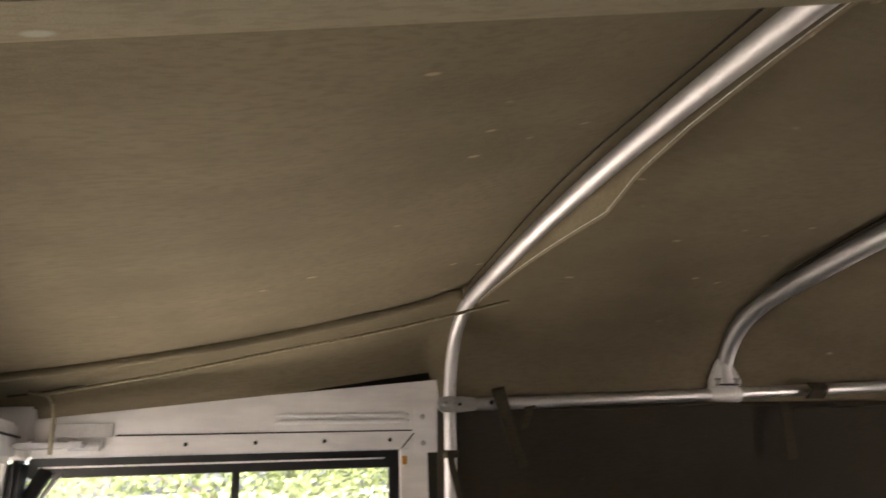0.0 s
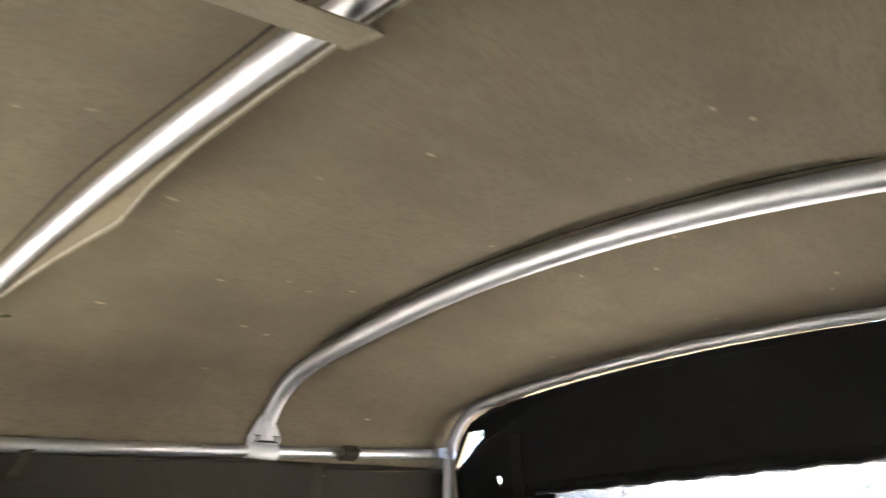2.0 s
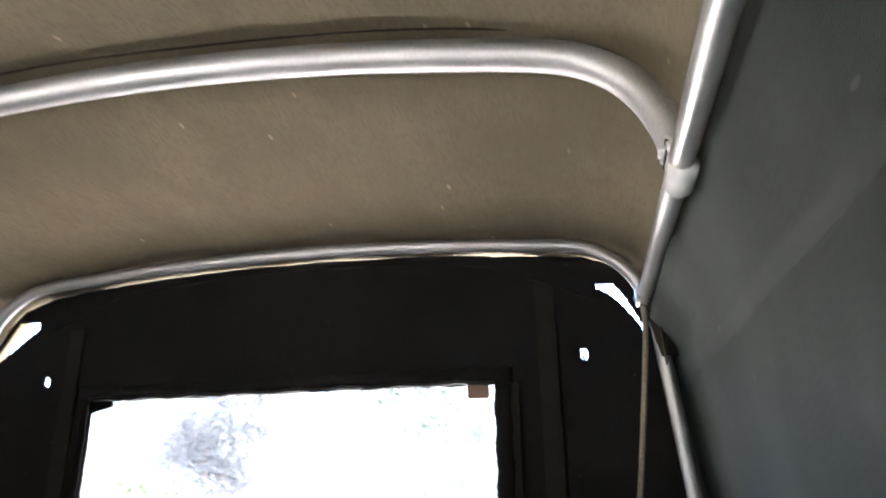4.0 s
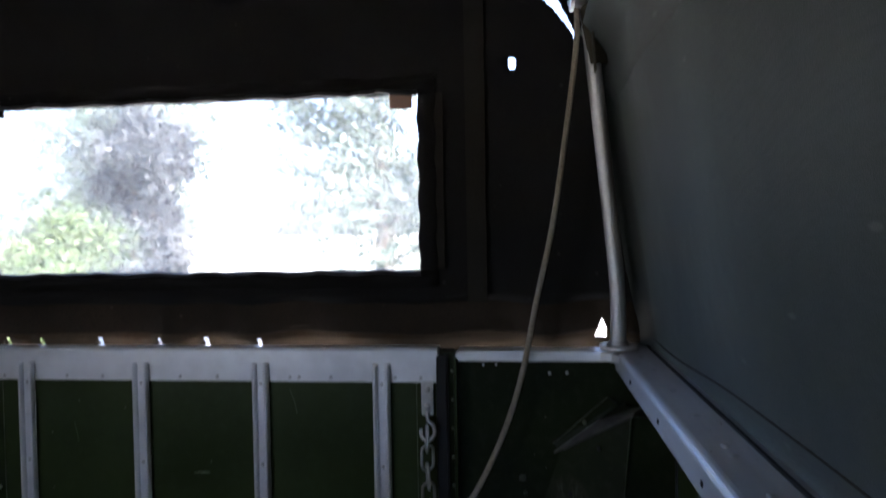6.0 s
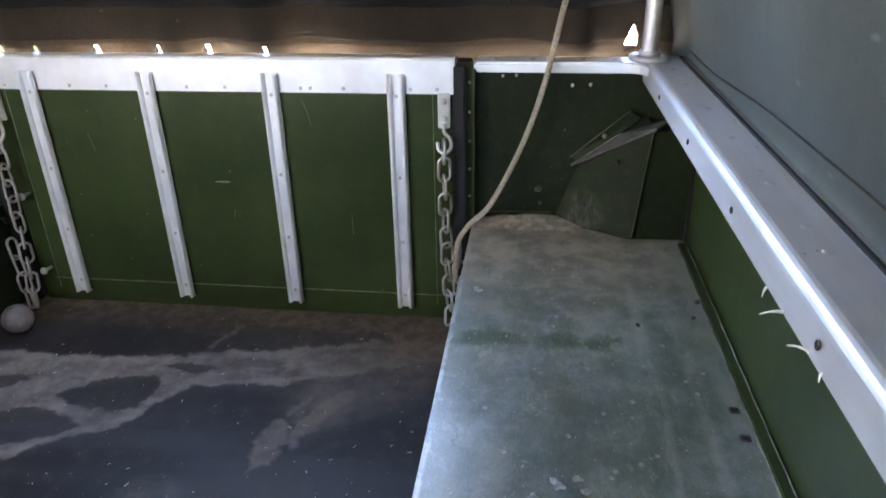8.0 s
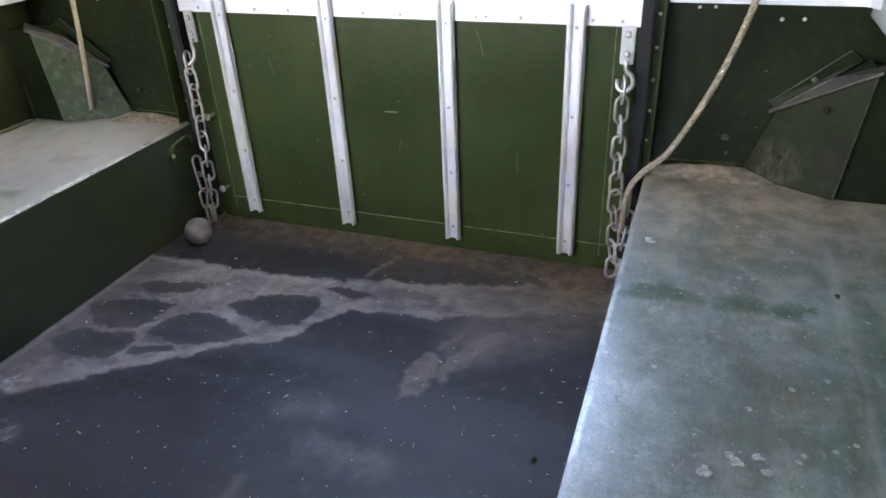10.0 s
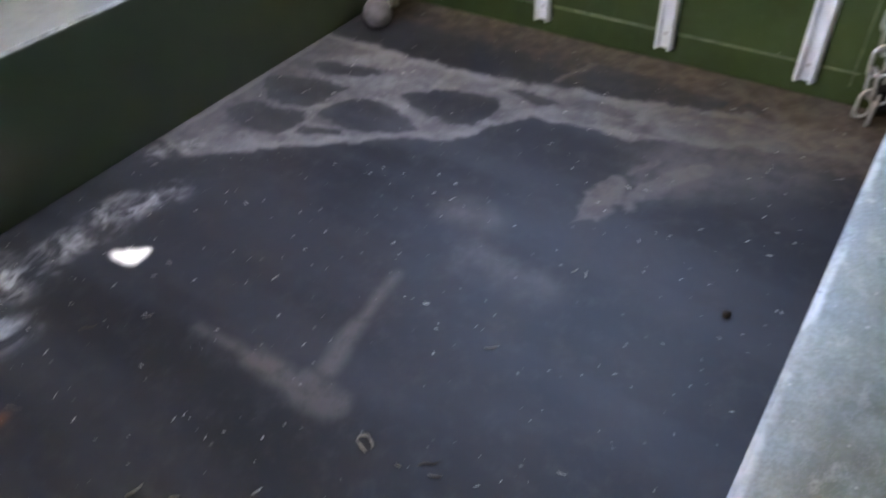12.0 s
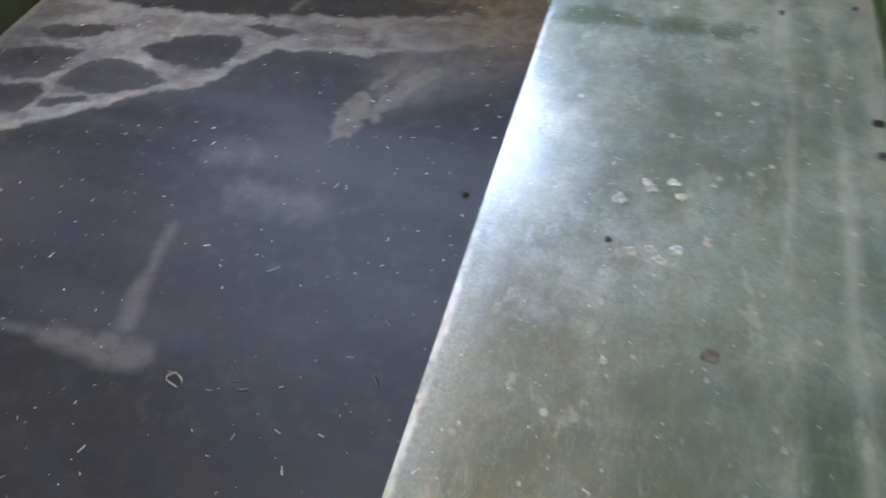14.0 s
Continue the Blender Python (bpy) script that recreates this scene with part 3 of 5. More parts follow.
    if bevel:
        edges = {e for v in r["verts"] for e in v.link_edges}
        bmesh.ops.bevel(bm, geom=list(edges), offset=bevel, segments=2, affect="EDGES")


def boxed(lo, hi, bevel=0.0):
    bm = bmesh.new()
    add_box(bm, lo, hi, bevel)
    return bm


def add_tube(bm, points, radius, sides=14, closed=False, caps=True):
    """A tube along a line of points; radius may be one number or one for each point."""
    pts = [Vector(p) for p in points]
    n = len(pts)
    radii = radius if isinstance(radius, (list, tuple)) else [radius] * n
    rings, normal = [], None
    for i, p in enumerate(pts):
        a, c = pts[(i - 1) % n if closed else max(i - 1, 0)], pts[(i + 1) % n if closed else min(i + 1, n - 1)]
        d = (c - a).normalized()
        if normal is None:
            normal = d.orthogonal().normalized()
        normal = (normal - d * normal.dot(d)).normalized()
        side = d.cross(normal)
        rings.append([bm.verts.new(p + (normal * math.cos(t) + side * math.sin(t)) * radii[i]) for t in (2 * math.pi * k / sides for k in range(sides))])
    for i in range(n if closed else n - 1):
        a, c = rings[i], rings[(i + 1) % n]
        for k in range(sides):
            bm.faces.new((a[k], a[(k + 1) % sides], c[(k + 1) % sides], c[k]))
    if caps and not closed:
        bm.faces.new(rings[0])
        bm.faces.new(rings[-1])


def tube(points, radius, sides=14, closed=False):
    bm = bmesh.new()
    add_tube(bm, points, radius, sides, closed)
    return bm


def smooth_line(points, steps=8):
    """Catmull-Rom through the points."""
    p = [Vector(v) for v in points]
    p = [p[0] * 2 - p[1], *p, p[-1] * 2 - p[-2]]
    out = []
    for i in range(1, len(p) - 2):
        for s in range(steps):
            t = s / steps
            a, b, c, d = p[i - 1], p[i], p[i + 1], p[i + 2]
            out.append(0.5 * ((2 * b) + (c - a) * t + (2 * a - 5 * b + 4 * c - d) * t * t + (3 * b - a - 3 * c + d) * t**3))
    out.append(p[-2])
    return out


def add_prism(bm, outline, axis, lo, hi):
    """An outline in the two other axes, drawn out along axis from lo to hi."""
    def at(u, v, w):
        return {"x": (w, u, v), "y": (u, w, v), "z": (u, v, w)}[axis]

    a, b = [bm.verts.new(at(u, v, lo)) for u, v in outline], [bm.verts.new(at(u, v, hi)) for u, v in outline]
    bm.faces.new(a)
    bm.faces.new(b[::-1])
    for i in range(len(a)):
        j = (i + 1) % len(a)
        bm.faces.new((a[i], a[j], b[j], b[i]))


def prism(outline, axis, lo, hi, bevel=0.0):
    bm = bmesh.new()
    add_prism(bm, outline, axis, lo, hi)
    if bevel:
        bmesh.ops.bevel(bm, geom=bm.edges[:], offset=bevel, segments=2, affect="EDGES")
    return bm


def dome(at, normal, r, flat=0.5):
    """A rivet or bolt head."""
    bm = bmesh.new()
    q = Vector(normal).to_track_quat("Z", "Y").to_matrix().to_4x4()
    bmesh.ops.create_uvsphere(bm, u_segments=10, v_segments=6, radius=r, matrix=Matrix.Translation(at) @ q @ Matrix.Diagonal((1, 1, flat, 1)))
    return bm


def sheet(rows, thick=0.0, skip=None):
    """A cloth through a grid of points; skip(i, j) leaves a cell open."""
    bm = bmesh.new()
    v = [[bm.verts.new(p) for p in row] for row in rows]
    for i in range(len(v) - 1):
        for j in range(len(v[0]) - 1):
            if not (skip and skip(i, j)):
                bm.faces.new((v[i][j], v[i + 1][j], v[i + 1][j + 1], v[i][j + 1]))
    if thick:
        for vert in [q for q in bm.verts if not q.link_faces]:
            bm.verts.remove(vert)
        bm.normal_update()
        first, rim = bm.faces[:], [e for e in bm.edges if len(e.link_faces) == 1]
        back = {q: bm.verts.new(q.co - q.normal * thick) for q in bm.verts[:]}
        for f in first:
            bm.faces.new([back[q] for q in reversed(f.verts)])
        for e in rim:
            a, b = e.verts
            bm.faces.new((a, b, back[b], back[a]))
    return bm


def ribbon(points, width, across, thick=0.002):
    line = smooth_line(points, 8)
    w = Vector(across).normalized() * width / 2
    return sheet([[p - w, p, p + w] for p in line], thick)


# ---- the load bed ----
W, HB, TOP, WALL = 0.4625, 0.215, 0.498, 0.822
FRONT = -1.30

tagged(part("floor", boxed((-W - 0.02, FRONT, -0.03), (W + 0.02, 0.034, 0.0)), FLOOR), "black rubber load floor with dried pale mud and grit", "floor", kind="structure")
for side, name in ((1, "wall_right"), (-1, "wall_left")):
    lo, hi = sorted((side * WALL, side * (WALL + 0.012)))
    bm = boxed((lo, FRONT, -0.03), (hi, 0.03, 0.4715))
    tagged(part(name, bm, GREEN if side > 0 else SHADED_GREEN), "dark green painted metal side of the load bed", "wall", kind="structure")
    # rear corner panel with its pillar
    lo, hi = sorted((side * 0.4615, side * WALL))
    panel = tagged(part("wall_rear_right" if side > 0 else "wall_rear_left", boxed((lo, 0.0, -0.03), (hi, 0.03, 0.478)), SHADED_GREEN), "dark green painted rear corner panel of the load bed", "wall", kind="structure")
    for u, v, r in ((0.625, 0.456, 0.0030), (0.654, 0.457, 0.0030), (0.577, 0.275, 0.0060), (0.581, 0.249, 0.0035), (0.512, 0.470, 0.0025), (0.534, 0.471, 0.0025)):
        part("rivet", dome((side * u, -0.0005, v), (0, -1, 0), r), RIVET if r < 0.0032 else GREEN_DUSTY, panel, "", True)
    part("seam", tube([(side * 0.475, -0.0004, 0.229), (side * 0.60, -0.0004, 0.231)], 0.0016, 6), GREEN_DUSTY, panel)


def wheel_box(side):
    box = thing("wheel_box", (side * (W + WALL) / 2, -0.6, 0))
    x0, x1 = (W, WALL - 0.001) if side > 0 else (-WALL + 0.001, -W)
    cx = (x0 + x1) / 2
    bm = boxed((x0 - cx, FRONT + 0.6, 0.0005), (x1 - cx, -0.001 + 0.6, HB), 0.003)
    part("body", bm, BOX, box, "worn green painted top with grey rubbed haze and painted window glare")
    # low cove against the side wall, rubbed pale along both edges
    lo, hi = sorted((side * 0.1645, side * 0.1778))
    part("flange", boxed((lo, FRONT + 0.61, HB - 0.002), (hi, 0.52, HB + 0.0035), 0.0015), GREEN, box)
    for u, z in ((0.1640, HB + 0.0008), (0.1765, HB + 0.0040)):
        part("rubbed_edge", tube([(side * u + 0.0004 * math.sin(k * 1.7), FRONT + 0.62 + 1.195 * k / 60, z) for k in range(61)], [0.0008 + 0.0004 * math.sin(k * 2.3) for k in range(61)], 6), PALE_SEAM, box, "pale rubbed flange edge")
    for y in (-0.507, -0.552):
        rim = part("bolt_hole", tube([(side * 0.152 + 0.0048 * math.cos(a), y + 0.6 + 0.0048 * math.sin(a) + 0.001 * math.sin(a * 3), HB + 0.0002) for a in (2 * math.pi * k / 12 for k in range(12))], 0.0014, 6, True), LID, box, "pale chipped rim", True)
        part("plug", dome((side * 0.152, y + 0.6, HB + 0.0002), (0, 0, 1), 0.0042, 0.2), RUBBER, rim)
    tagged(box, "worn green painted metal wheel box, dusty and blistered", "wheel box", "wheel boxes")
    return box


wheel_box(1), wheel_box(-1)


def corner_cover(side):
    """The wedge-shaped cover in the rear corner above the wheel box, with a sloped lid."""
    c = thing("lamp_cover", (side * 0.74, -0.001, HB))

    def solid(pts, faces):
        bm = bmesh.new()
        v = [bm.verts.new((side * (x - 0.74), y + 0.001, z - HB)) for x, y, z in pts]
        for f in faces:
            bm.faces.new([v[i] for i in f])
        return bm

    z0 = HB + 0.001
    wedge = solid([(0.605, -0.002, z0), (0.733, -0.072, z0), (0.733, -0.002, z0), (0.640, -0.0156, 0.325), (0.750, -0.072, 0.400), (0.750, -0.002, 0.408)], [(0, 1, 4, 3), (0, 2, 1), (3, 4, 5), (0, 3, 5, 2), (1, 2, 5, 4)])
    part("front_plate", wedge, SHADED_GREEN if side > 0 else GREEN_DUSTY, c, "scratched green plate" if side > 0 else "dusty grey-green plate")
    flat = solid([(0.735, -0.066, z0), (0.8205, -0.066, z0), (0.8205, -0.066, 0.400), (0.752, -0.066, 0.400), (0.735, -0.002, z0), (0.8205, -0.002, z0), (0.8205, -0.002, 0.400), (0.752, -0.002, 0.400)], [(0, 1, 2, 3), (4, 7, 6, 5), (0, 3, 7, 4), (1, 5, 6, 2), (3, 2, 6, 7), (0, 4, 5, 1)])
    part("side_plate", flat, SHADED_GREEN, c)
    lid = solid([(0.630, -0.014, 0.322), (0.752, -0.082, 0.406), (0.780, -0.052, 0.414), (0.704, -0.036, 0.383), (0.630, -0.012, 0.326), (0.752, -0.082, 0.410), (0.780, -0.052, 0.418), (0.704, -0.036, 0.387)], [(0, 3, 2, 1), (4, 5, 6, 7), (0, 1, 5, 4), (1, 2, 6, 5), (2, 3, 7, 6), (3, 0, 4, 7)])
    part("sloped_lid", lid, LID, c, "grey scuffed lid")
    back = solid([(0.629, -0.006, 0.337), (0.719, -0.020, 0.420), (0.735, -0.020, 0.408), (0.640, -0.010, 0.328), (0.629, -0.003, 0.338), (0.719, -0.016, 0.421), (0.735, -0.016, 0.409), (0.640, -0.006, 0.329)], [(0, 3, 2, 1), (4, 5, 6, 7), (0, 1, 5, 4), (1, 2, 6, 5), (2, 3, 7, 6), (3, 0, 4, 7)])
    part("rear_flange", back, SHADED_GREEN, c)
    part("scratched_edge", tube([(side * (0.629 - 0.74), -0.006, 0.337 - HB), (side * (0.719 - 0.74), -0.020, 0.421 - HB)], 0.0005, 5), SEAM, c)
    part("scratched_edge", tube([(side * (0.631 - 0.74), -0.014, 0.3265 - HB), (side * (0.704 - 0.74), -0.036, 0.3875 - HB)], 0.0005, 5), PALE_SEAM, c)
    part("bolt", dome((side * (0.681 - 0.74), -0.020, 0.378 - HB), (-side * 0.4, -1, 0.3), 0.0040), SEAM, c)
    part("edge_bead", tube([(side * (0.733 - 0.74), -0.0715, 0.002), (side * (0.7495 - 0.74), -0.0715, 0.184)], 0.0012, 6), GREEN_DUSTY, c)
    part("gap_seal", boxed((side * 0.0795 - 0.002, -0.069, 0.001), (side * 0.0795 + 0.001, -0.064, 0.185)), RUBBER, c)
    for u, y, v in ((0.70, -0.055, 0.345), (0.655, -0.03, 0.26)):
        part("bolt", dome((side * (u - 0.74), y, v - HB), (-side * 0.4, -1, 0), 0.004), RUBBER, c)
    tagged(c, "dusty green sheet-metal cover in the rear corner", "cover", "corner covers")


corner_cover(1), corner_cover(-1)


def rear_pillar(side):
    p = thing("tailgate_pillar", (side * 0.450, 0, 0))
    part("post", boxed((-0.0125, -0.004, 0.0), (0.0125, 0.0285, 0.492), 0.002), SHADED_GREEN, p)
    part("seal", boxed((-side * 0.0085 - 0.010, -0.014, 0.01), (-side * 0.0085 + 0.010, 0.02, 0.488), 0.003), RUBBER, p, "black rubber door seal")
    part("rear_seal", boxed((-side * 0.0085 - 0.018, 0.0290, 0.0), (-side * 0.0085 + 0.018, 0.0345, 0.492), 0.001), RUBBER, p)
    part("flange", boxed((side * 0.016 - 0.002, -0.030, 0.22), (side * 0.016 + 0.002, 0.002, 0.486), 0.0008), GREEN, p)
    for z in (0.46, 0.41, 0.36, 0.31, 0.26):
        part("rivet", dome((side * 0.008, -0.005, z), (0, -1, 0), 0.0030), SEAM, p)
    tagged(p, "dark green tailgate pillar with black rubber seal", "pillar", "tailgate pillars")


rear_pillar(1), rear_pillar(-1)


def capping(side):
    """Bare metal rail along the top of the load bed side."""
    c = thing("capping_rail", (side * 0.76, -0.65, TOP))
    o = -0.76
    def s(pts):
        return [(side * (u + o), v - TOP) for u, v in pts]
    L0, L1 = FRONT + 0.65, 0.034 + 0.65
    out = [(0.735, 0.464), (0.735, 0.4890), (0.7353, 0.4918), (0.7364, 0.4946), (0.7384, 0.4970), (0.7410, 0.4986), (0.7440, 0.4995), (0.792, 0.501), (0.838, 0.497), (0.838, 0.45), (0.8345, 0.45), (0.8345, 0.473), (0.7385, 0.473), (0.7385, 0.464)]
    part("channel", prism(s(out), "y", L0, L1), ALU_RAIL, c, smooth=False)
    lo, hi = sorted((side * (0.7865 + o), side * (0.7925 + o)))
    part("gasket", boxed((lo, L0, 0.0005), (hi, L1 - 0.03, 0.0045), 0.001), RUBBER, c, "dark rubber strip under the curtain edge")
    for y in (-0.17, -0.376, -0.573, -0.78, -0.98):
        part("rivet", dome((side * (0.734 + o), y + 0.65, 0.478 - TOP), (1, 0, 0), 0.0035, 0.35), RUBBER, c, "dark fixing hole")
    for k, y in enumerate((-0.09, -0.19, -0.317, -0.433, -0.536, -0.565, -0.656, -0.698, -0.85)):
        part("rivet", dome((side * (0.764 + o), y + 0.65, 0.5005 - TOP), (0, 0, 1), 0.0042, 0.35), RIVET, c)
    tagged(c, "bare dull aluminium capping rail with rivets", "rail", "capping rails")
    # narrow capping over the rear corner
    r = thing("rear_capping", (side * 0.6, 0, TOP))
    lo, hi = sorted((side * (0.466 - 0.6), side * (0.7342 - 0.6)))
    part("strip", boxed((lo, -0.022, -0.019), (hi, 0.032, -0.002), 0.004), ALU, r)
    wedge = [(side * (u - 0.6), v) for u, v in ((0.685, -0.0225), (0.708, -0.027), (0.724, -0.037), (0.7342, -0.056), (0.7342, -0.0225))]
    part("corner_gusset", prism(wedge, "z", -0.016, -0.003), ALU, r)
    for x in (0.50, 0.56, 0.64, 0.69):
        part("rivet", dome((side * (x - 0.6), 0.004, -0.002), (0, 0, 1), 0.004), RIVET, r)
    tagged(r, "narrow aluminium capping over the rear corner", "capping", "rear cappings")


capping(1), capping(-1)


# ---- tailgate ----
def tailgate():
    g = thing("tailgate", (0.003, 0, 0))
    part("panel", boxed((-0.428, 0.0, 0.001), (0.428, 0.028, 0.4385), 0.002), GREEN, g, "dark green painted panel")
    part("bottom_seam", tube([(-0.40, 0.0005, 0.052), (0.40, 0.0005, 0.052)], 0.0016, 6), SEAM, g)
    part("edge_seam", tube([(0.392, 0.0005, 0.03), (0.392, 0.0005, 0.44)], 0.0011, 6), SEAM, g)
    part("edge_seam", tube([(-0.392, 0.0005, 0.03), (-0.392, 0.0005, 0.44)], 0.0011, 6), SEAM, g)
    chan = [(-0.0035, 0.4390), (-0.0035, 0.494), (0.0, 0.498), (0.030, 0.498), (0.033, 0.495), (0.033, 0.4390)]
    part("top_channel", prism(chan, "x", -0.430, 0.430), ALU, g, "bare aluminium top channel")
    for x in (-0.385, -0.26, -0.19, -0.04, 0.03, 0.165, 0.182, 0.24, 0.355, 0.40):
        part("rivet", dome((x, -0.0036, 0.4465), (0, -1, 0), 0.0032), RIVET, g)
    for x in (-0.338, -0.114, 0.112, 0.331):
        rib = part("stiffener_rib", rib_mesh(x), ALU, g, "pressed aluminium stiffener rib")
        for z in (0.435, 0.29, 0.165, 0.052):
            part("rivet", dome((x, -0.0062, z), (0, -1, 0), 0.0034), RIVET, rib)
    part("scratch", tube([(-0.02, -0.0002, 0.270), (-0.012, -0.0002, 0.271), (0.004, -0.0002, 0.271), (0.012, -0.0002, 0.272)], [0.0004, 0.0014, 0.0022, 0.0004], 8), SEAM, g)
    for line in (((0.163, 0.425), (0.171, 0.405), (0.176, 0.380)), ((0.236, 0.215), (0.237, 0.175)), ((0.012, 0.215), (0.007, 0.195)), ((-0.25, 0.36), (-0.243, 0.325))):
        part("scratch", tube([(u, 0.0001, v) for u, v in line], 0.0005, 5), SEAM, g)
    tagged(g, "closed dark green tailgate with four aluminium ribs", "tailgate")


def rib_mesh(x):
    """Two rounded beads with a flat web between them, rounded at the top."""
    bm = bmesh.new()
    sect = []
    for c in (-0.0108, 0.0108):
        sect += [(c + 0.0043 * math.cos(a), -0.0035 - 0.0085 * math.sin(a)) for a in (math.pi * (1 - k / 10) for k in range(11))]
    sect = [(-0.0160, -0.0036)] + sect + [(0.0160, -0.0036)]
    rows = []
    for z, s in ((0.027, 1.0), (0.03, 1.0), (0.460, 1.0), (0.467, 0.86), (0.4705, 0.5), (0.472, 0.08)):
        rows.append([bm.verts.new((x + u, -0.0062 + (v + 0.0036) * s, z)) for u, v in sect])
    for a, b in zip(rows, rows[1:]):
        for i in range(len(a) - 1):
            bm.faces.new((a[i], a[i + 1], b[i + 1], b[i]))
    back = [[bm.verts.new((x + u, 0.001, z)) for z in (0.027, 0.472)] for u in (-0.0160, 0.0160)]
    bm.faces.new([*rows[0], back[1][0], back[0][0]])
    bm.faces.new([*rows[-1], back[1][1], back[0][1]])
    return bm


tailgate()


# ---- tailgate chains ----
def link_mesh():
    pts = []
    a, r = 0.0105, 0.0110
    for k in range(20):
        t = 2 * math.pi * k / 20
        pts.append((r * math.cos(t), 0, (a if math.sin(t) >= 0 else -a) + r * math.sin(t)))
    return mesh_of("link", tube(pts, 0.0027, 7, True), ZINC, True)


LINK = link_mesh()


def chain(name, side, strands, x, y):
    c = thing(name, (x, y, 0.41))
    part("bracket", boxed((-0.0105, -0.004, -0.028), (0.0105, 0.0025, 0.031), 0.0015), ZINC, c, "zinc plated bracket")
    for z in (0.018, -0.012):
        part("bolt", dome((0, -0.004, z), (0, -1, 0), 0.006, 0.7), ZINC, c)
    hook = [(0.0, -0.006, -0.02), (0.002, -0.012, -0.034), (0.012, -0.022, -0.040), (0.015, -0.030, -0.052), (0.006, -0.034, -0.062), (-0.006, -0.030, -0.058), (-0.009, -0.024, -0.046)]
    part("hook", tube(smooth_line(hook, 5), 0.0035, 8), ZINC, c, "", True)
    n = 0
    for line in strands:
        pts = [Vector(p) - c.location for p in line]
        length = sum((b - a).length for a, b in zip(pts, pts[1:]))
        count = max(2, round(length / 0.0315))
        for k in range(count):
            d, i = (k + 0.5) / count * length, 0
            while i < len(pts) - 2 and d > (pts[i + 1] - pts[i]).length:
                d -= (pts[i + 1] - pts[i]).length
                i += 1
            way = (pts[i + 1] - pts[i]).normalized()
            at = pts[i] + way * d
            ob = new("link", LINK)
            turn = (90 if n % 2 else 0) + random.uniform(-14, 14) + 20
            q = way.to_track_quat("Z", "Y").to_matrix().to_4x4() @ pose(0, 0, 0, random.uniform(-4, 4), random.uniform(-4, 4), turn)
            ob.parent = c
            ob.matrix_basis = Matrix.Translation(at) @ q
            n += 1
    tagged(c, "zinc plated steel chain hanging from the tailgate", "chain", "tailgate chains")


chain("tailgate_chain", 1, [[(0.416, -0.032, 0.365), (0.418, -0.030, 0.18), (0.424, -0.034, 0.012)], [(0.436, -0.044, 0.010), (0.440, -0.036, 0.10), (0.442, -0.030, 0.17)]], 0.4145, -0.004)
chain("tailgate_chain", -1, [[(-0.407, -0.032, 0.365), (-0.412, -0.034, 0.18), (-0.418, -0.045, 0.012)], [(-0.426, -0.050, 0.010), (-0.430, -0.044, 0.08), (-0.440, -0.036, 0.150)]], -0.4065, -0.004)

hook_eye = thing("tie_bracket", (-0.4575, -0.065, 0.155))
part("plate", boxed((-0.004, -0.018, -0.014), (0.003, 0.018, 0.022), 0.002), GREEN_DUSTY, hook_eye)
part("handle", ribbon([(0.000, -0.022, 0.018), (0.012, -0.022, 0.036), (0.014, 0.006, 0.044), (0.010, 0.035, 0.040), (0.002, 0.050, 0.020)], 0.012, (0.9, 0, 0.4), 0.003), GREEN_DUSTY, hook_eye, "", True)
part("rivet", dome((0.006, -0.020, 0.016), (1, 0, 0), 0.005), RIVET, hook_eye)
tagged(hook_eye, "small curved green metal bracket on the wheel box side", "bracket")
for z, y in ((0.235, -0.006), (0.075, -0.006)):
    b_ = thing("tailgate_bolt", (-0.40, y, z))
    part("shank", tube([(0, 0.006, 0), (0, -0.016, 0.002)], 0.0035, 8), ZINC, b_)
    part("head", dome((0, -0.016, 0.002), (0, -1, 0), 0.008, 0.6), ZINC, b_)
    tagged(b_, "zinc bolt in the tailgate beside the chain", "bolt", "tailgate bolts")


def ball():
    b_ = thing("ball", (-0.397, -0.125, 0.028))
    bm = bmesh.new()
    bmesh.ops.create_icosphere(bm, subdivisions=4, radius=0.028)
    for v in bm.verts:
        d = v.co.normalized()
        seam = math.exp(-((d.z - 0.35 * math.sin(2 * math.atan2(d.y, d.x))) / 0.06) ** 2)
        v.co *= 1 - 0.02 * seam + 0.012 * noise.noise(d * 5) - 0.022 * (0.5 + 0.5 * math.sin(d.z * 26)) * (d.z < 0.35)
    part("shell", bm, BALL, b_, "", True)
    tagged(b_, "dirty grey rubber ball on the floor by the tailgate", "ball")


ball()


# ---- ropes ----
def rope(name, points, r, label):
    line = smooth_line(points, 14)
    bm = bmesh.new()
    length = [0.0]
    for a, b in zip(line, line[1:]):
        length.append(length[-1] + (b - a).length)
    fine = []
    total, i = length[-1], 0
    n = int(total / 0.0025)
    for k in range(n + 1):
        s = total * k / n
        while i < len(length) - 2 and s > length[i + 1]:
            i += 1
        f = (s - length[i]) / max(length[i + 1] - length[i], 1e-9)
        fine.append((line[i].lerp(line[i + 1], min(f, 1)), (line[i + 1] - line[i]).normalized(), s))
    for strand in range(3):
        pts = []
        for p, d, s in fine:
            u = d.cross(Vector((0, 1, 0.2))).normalized()
            v = d.cross(u)
            a = strand * 2.0944 + s / 0.017 * 2 * math.pi
            pts.append(p + (u * math.cos(a) + v * math.sin(a)) * r * 0.54)
        add_tube(bm, pts, r * 0.52, 6)
    ob = part(name, bm, ROPE, None, "", True)
    return tagged(ob, label, "rope", "ropes")


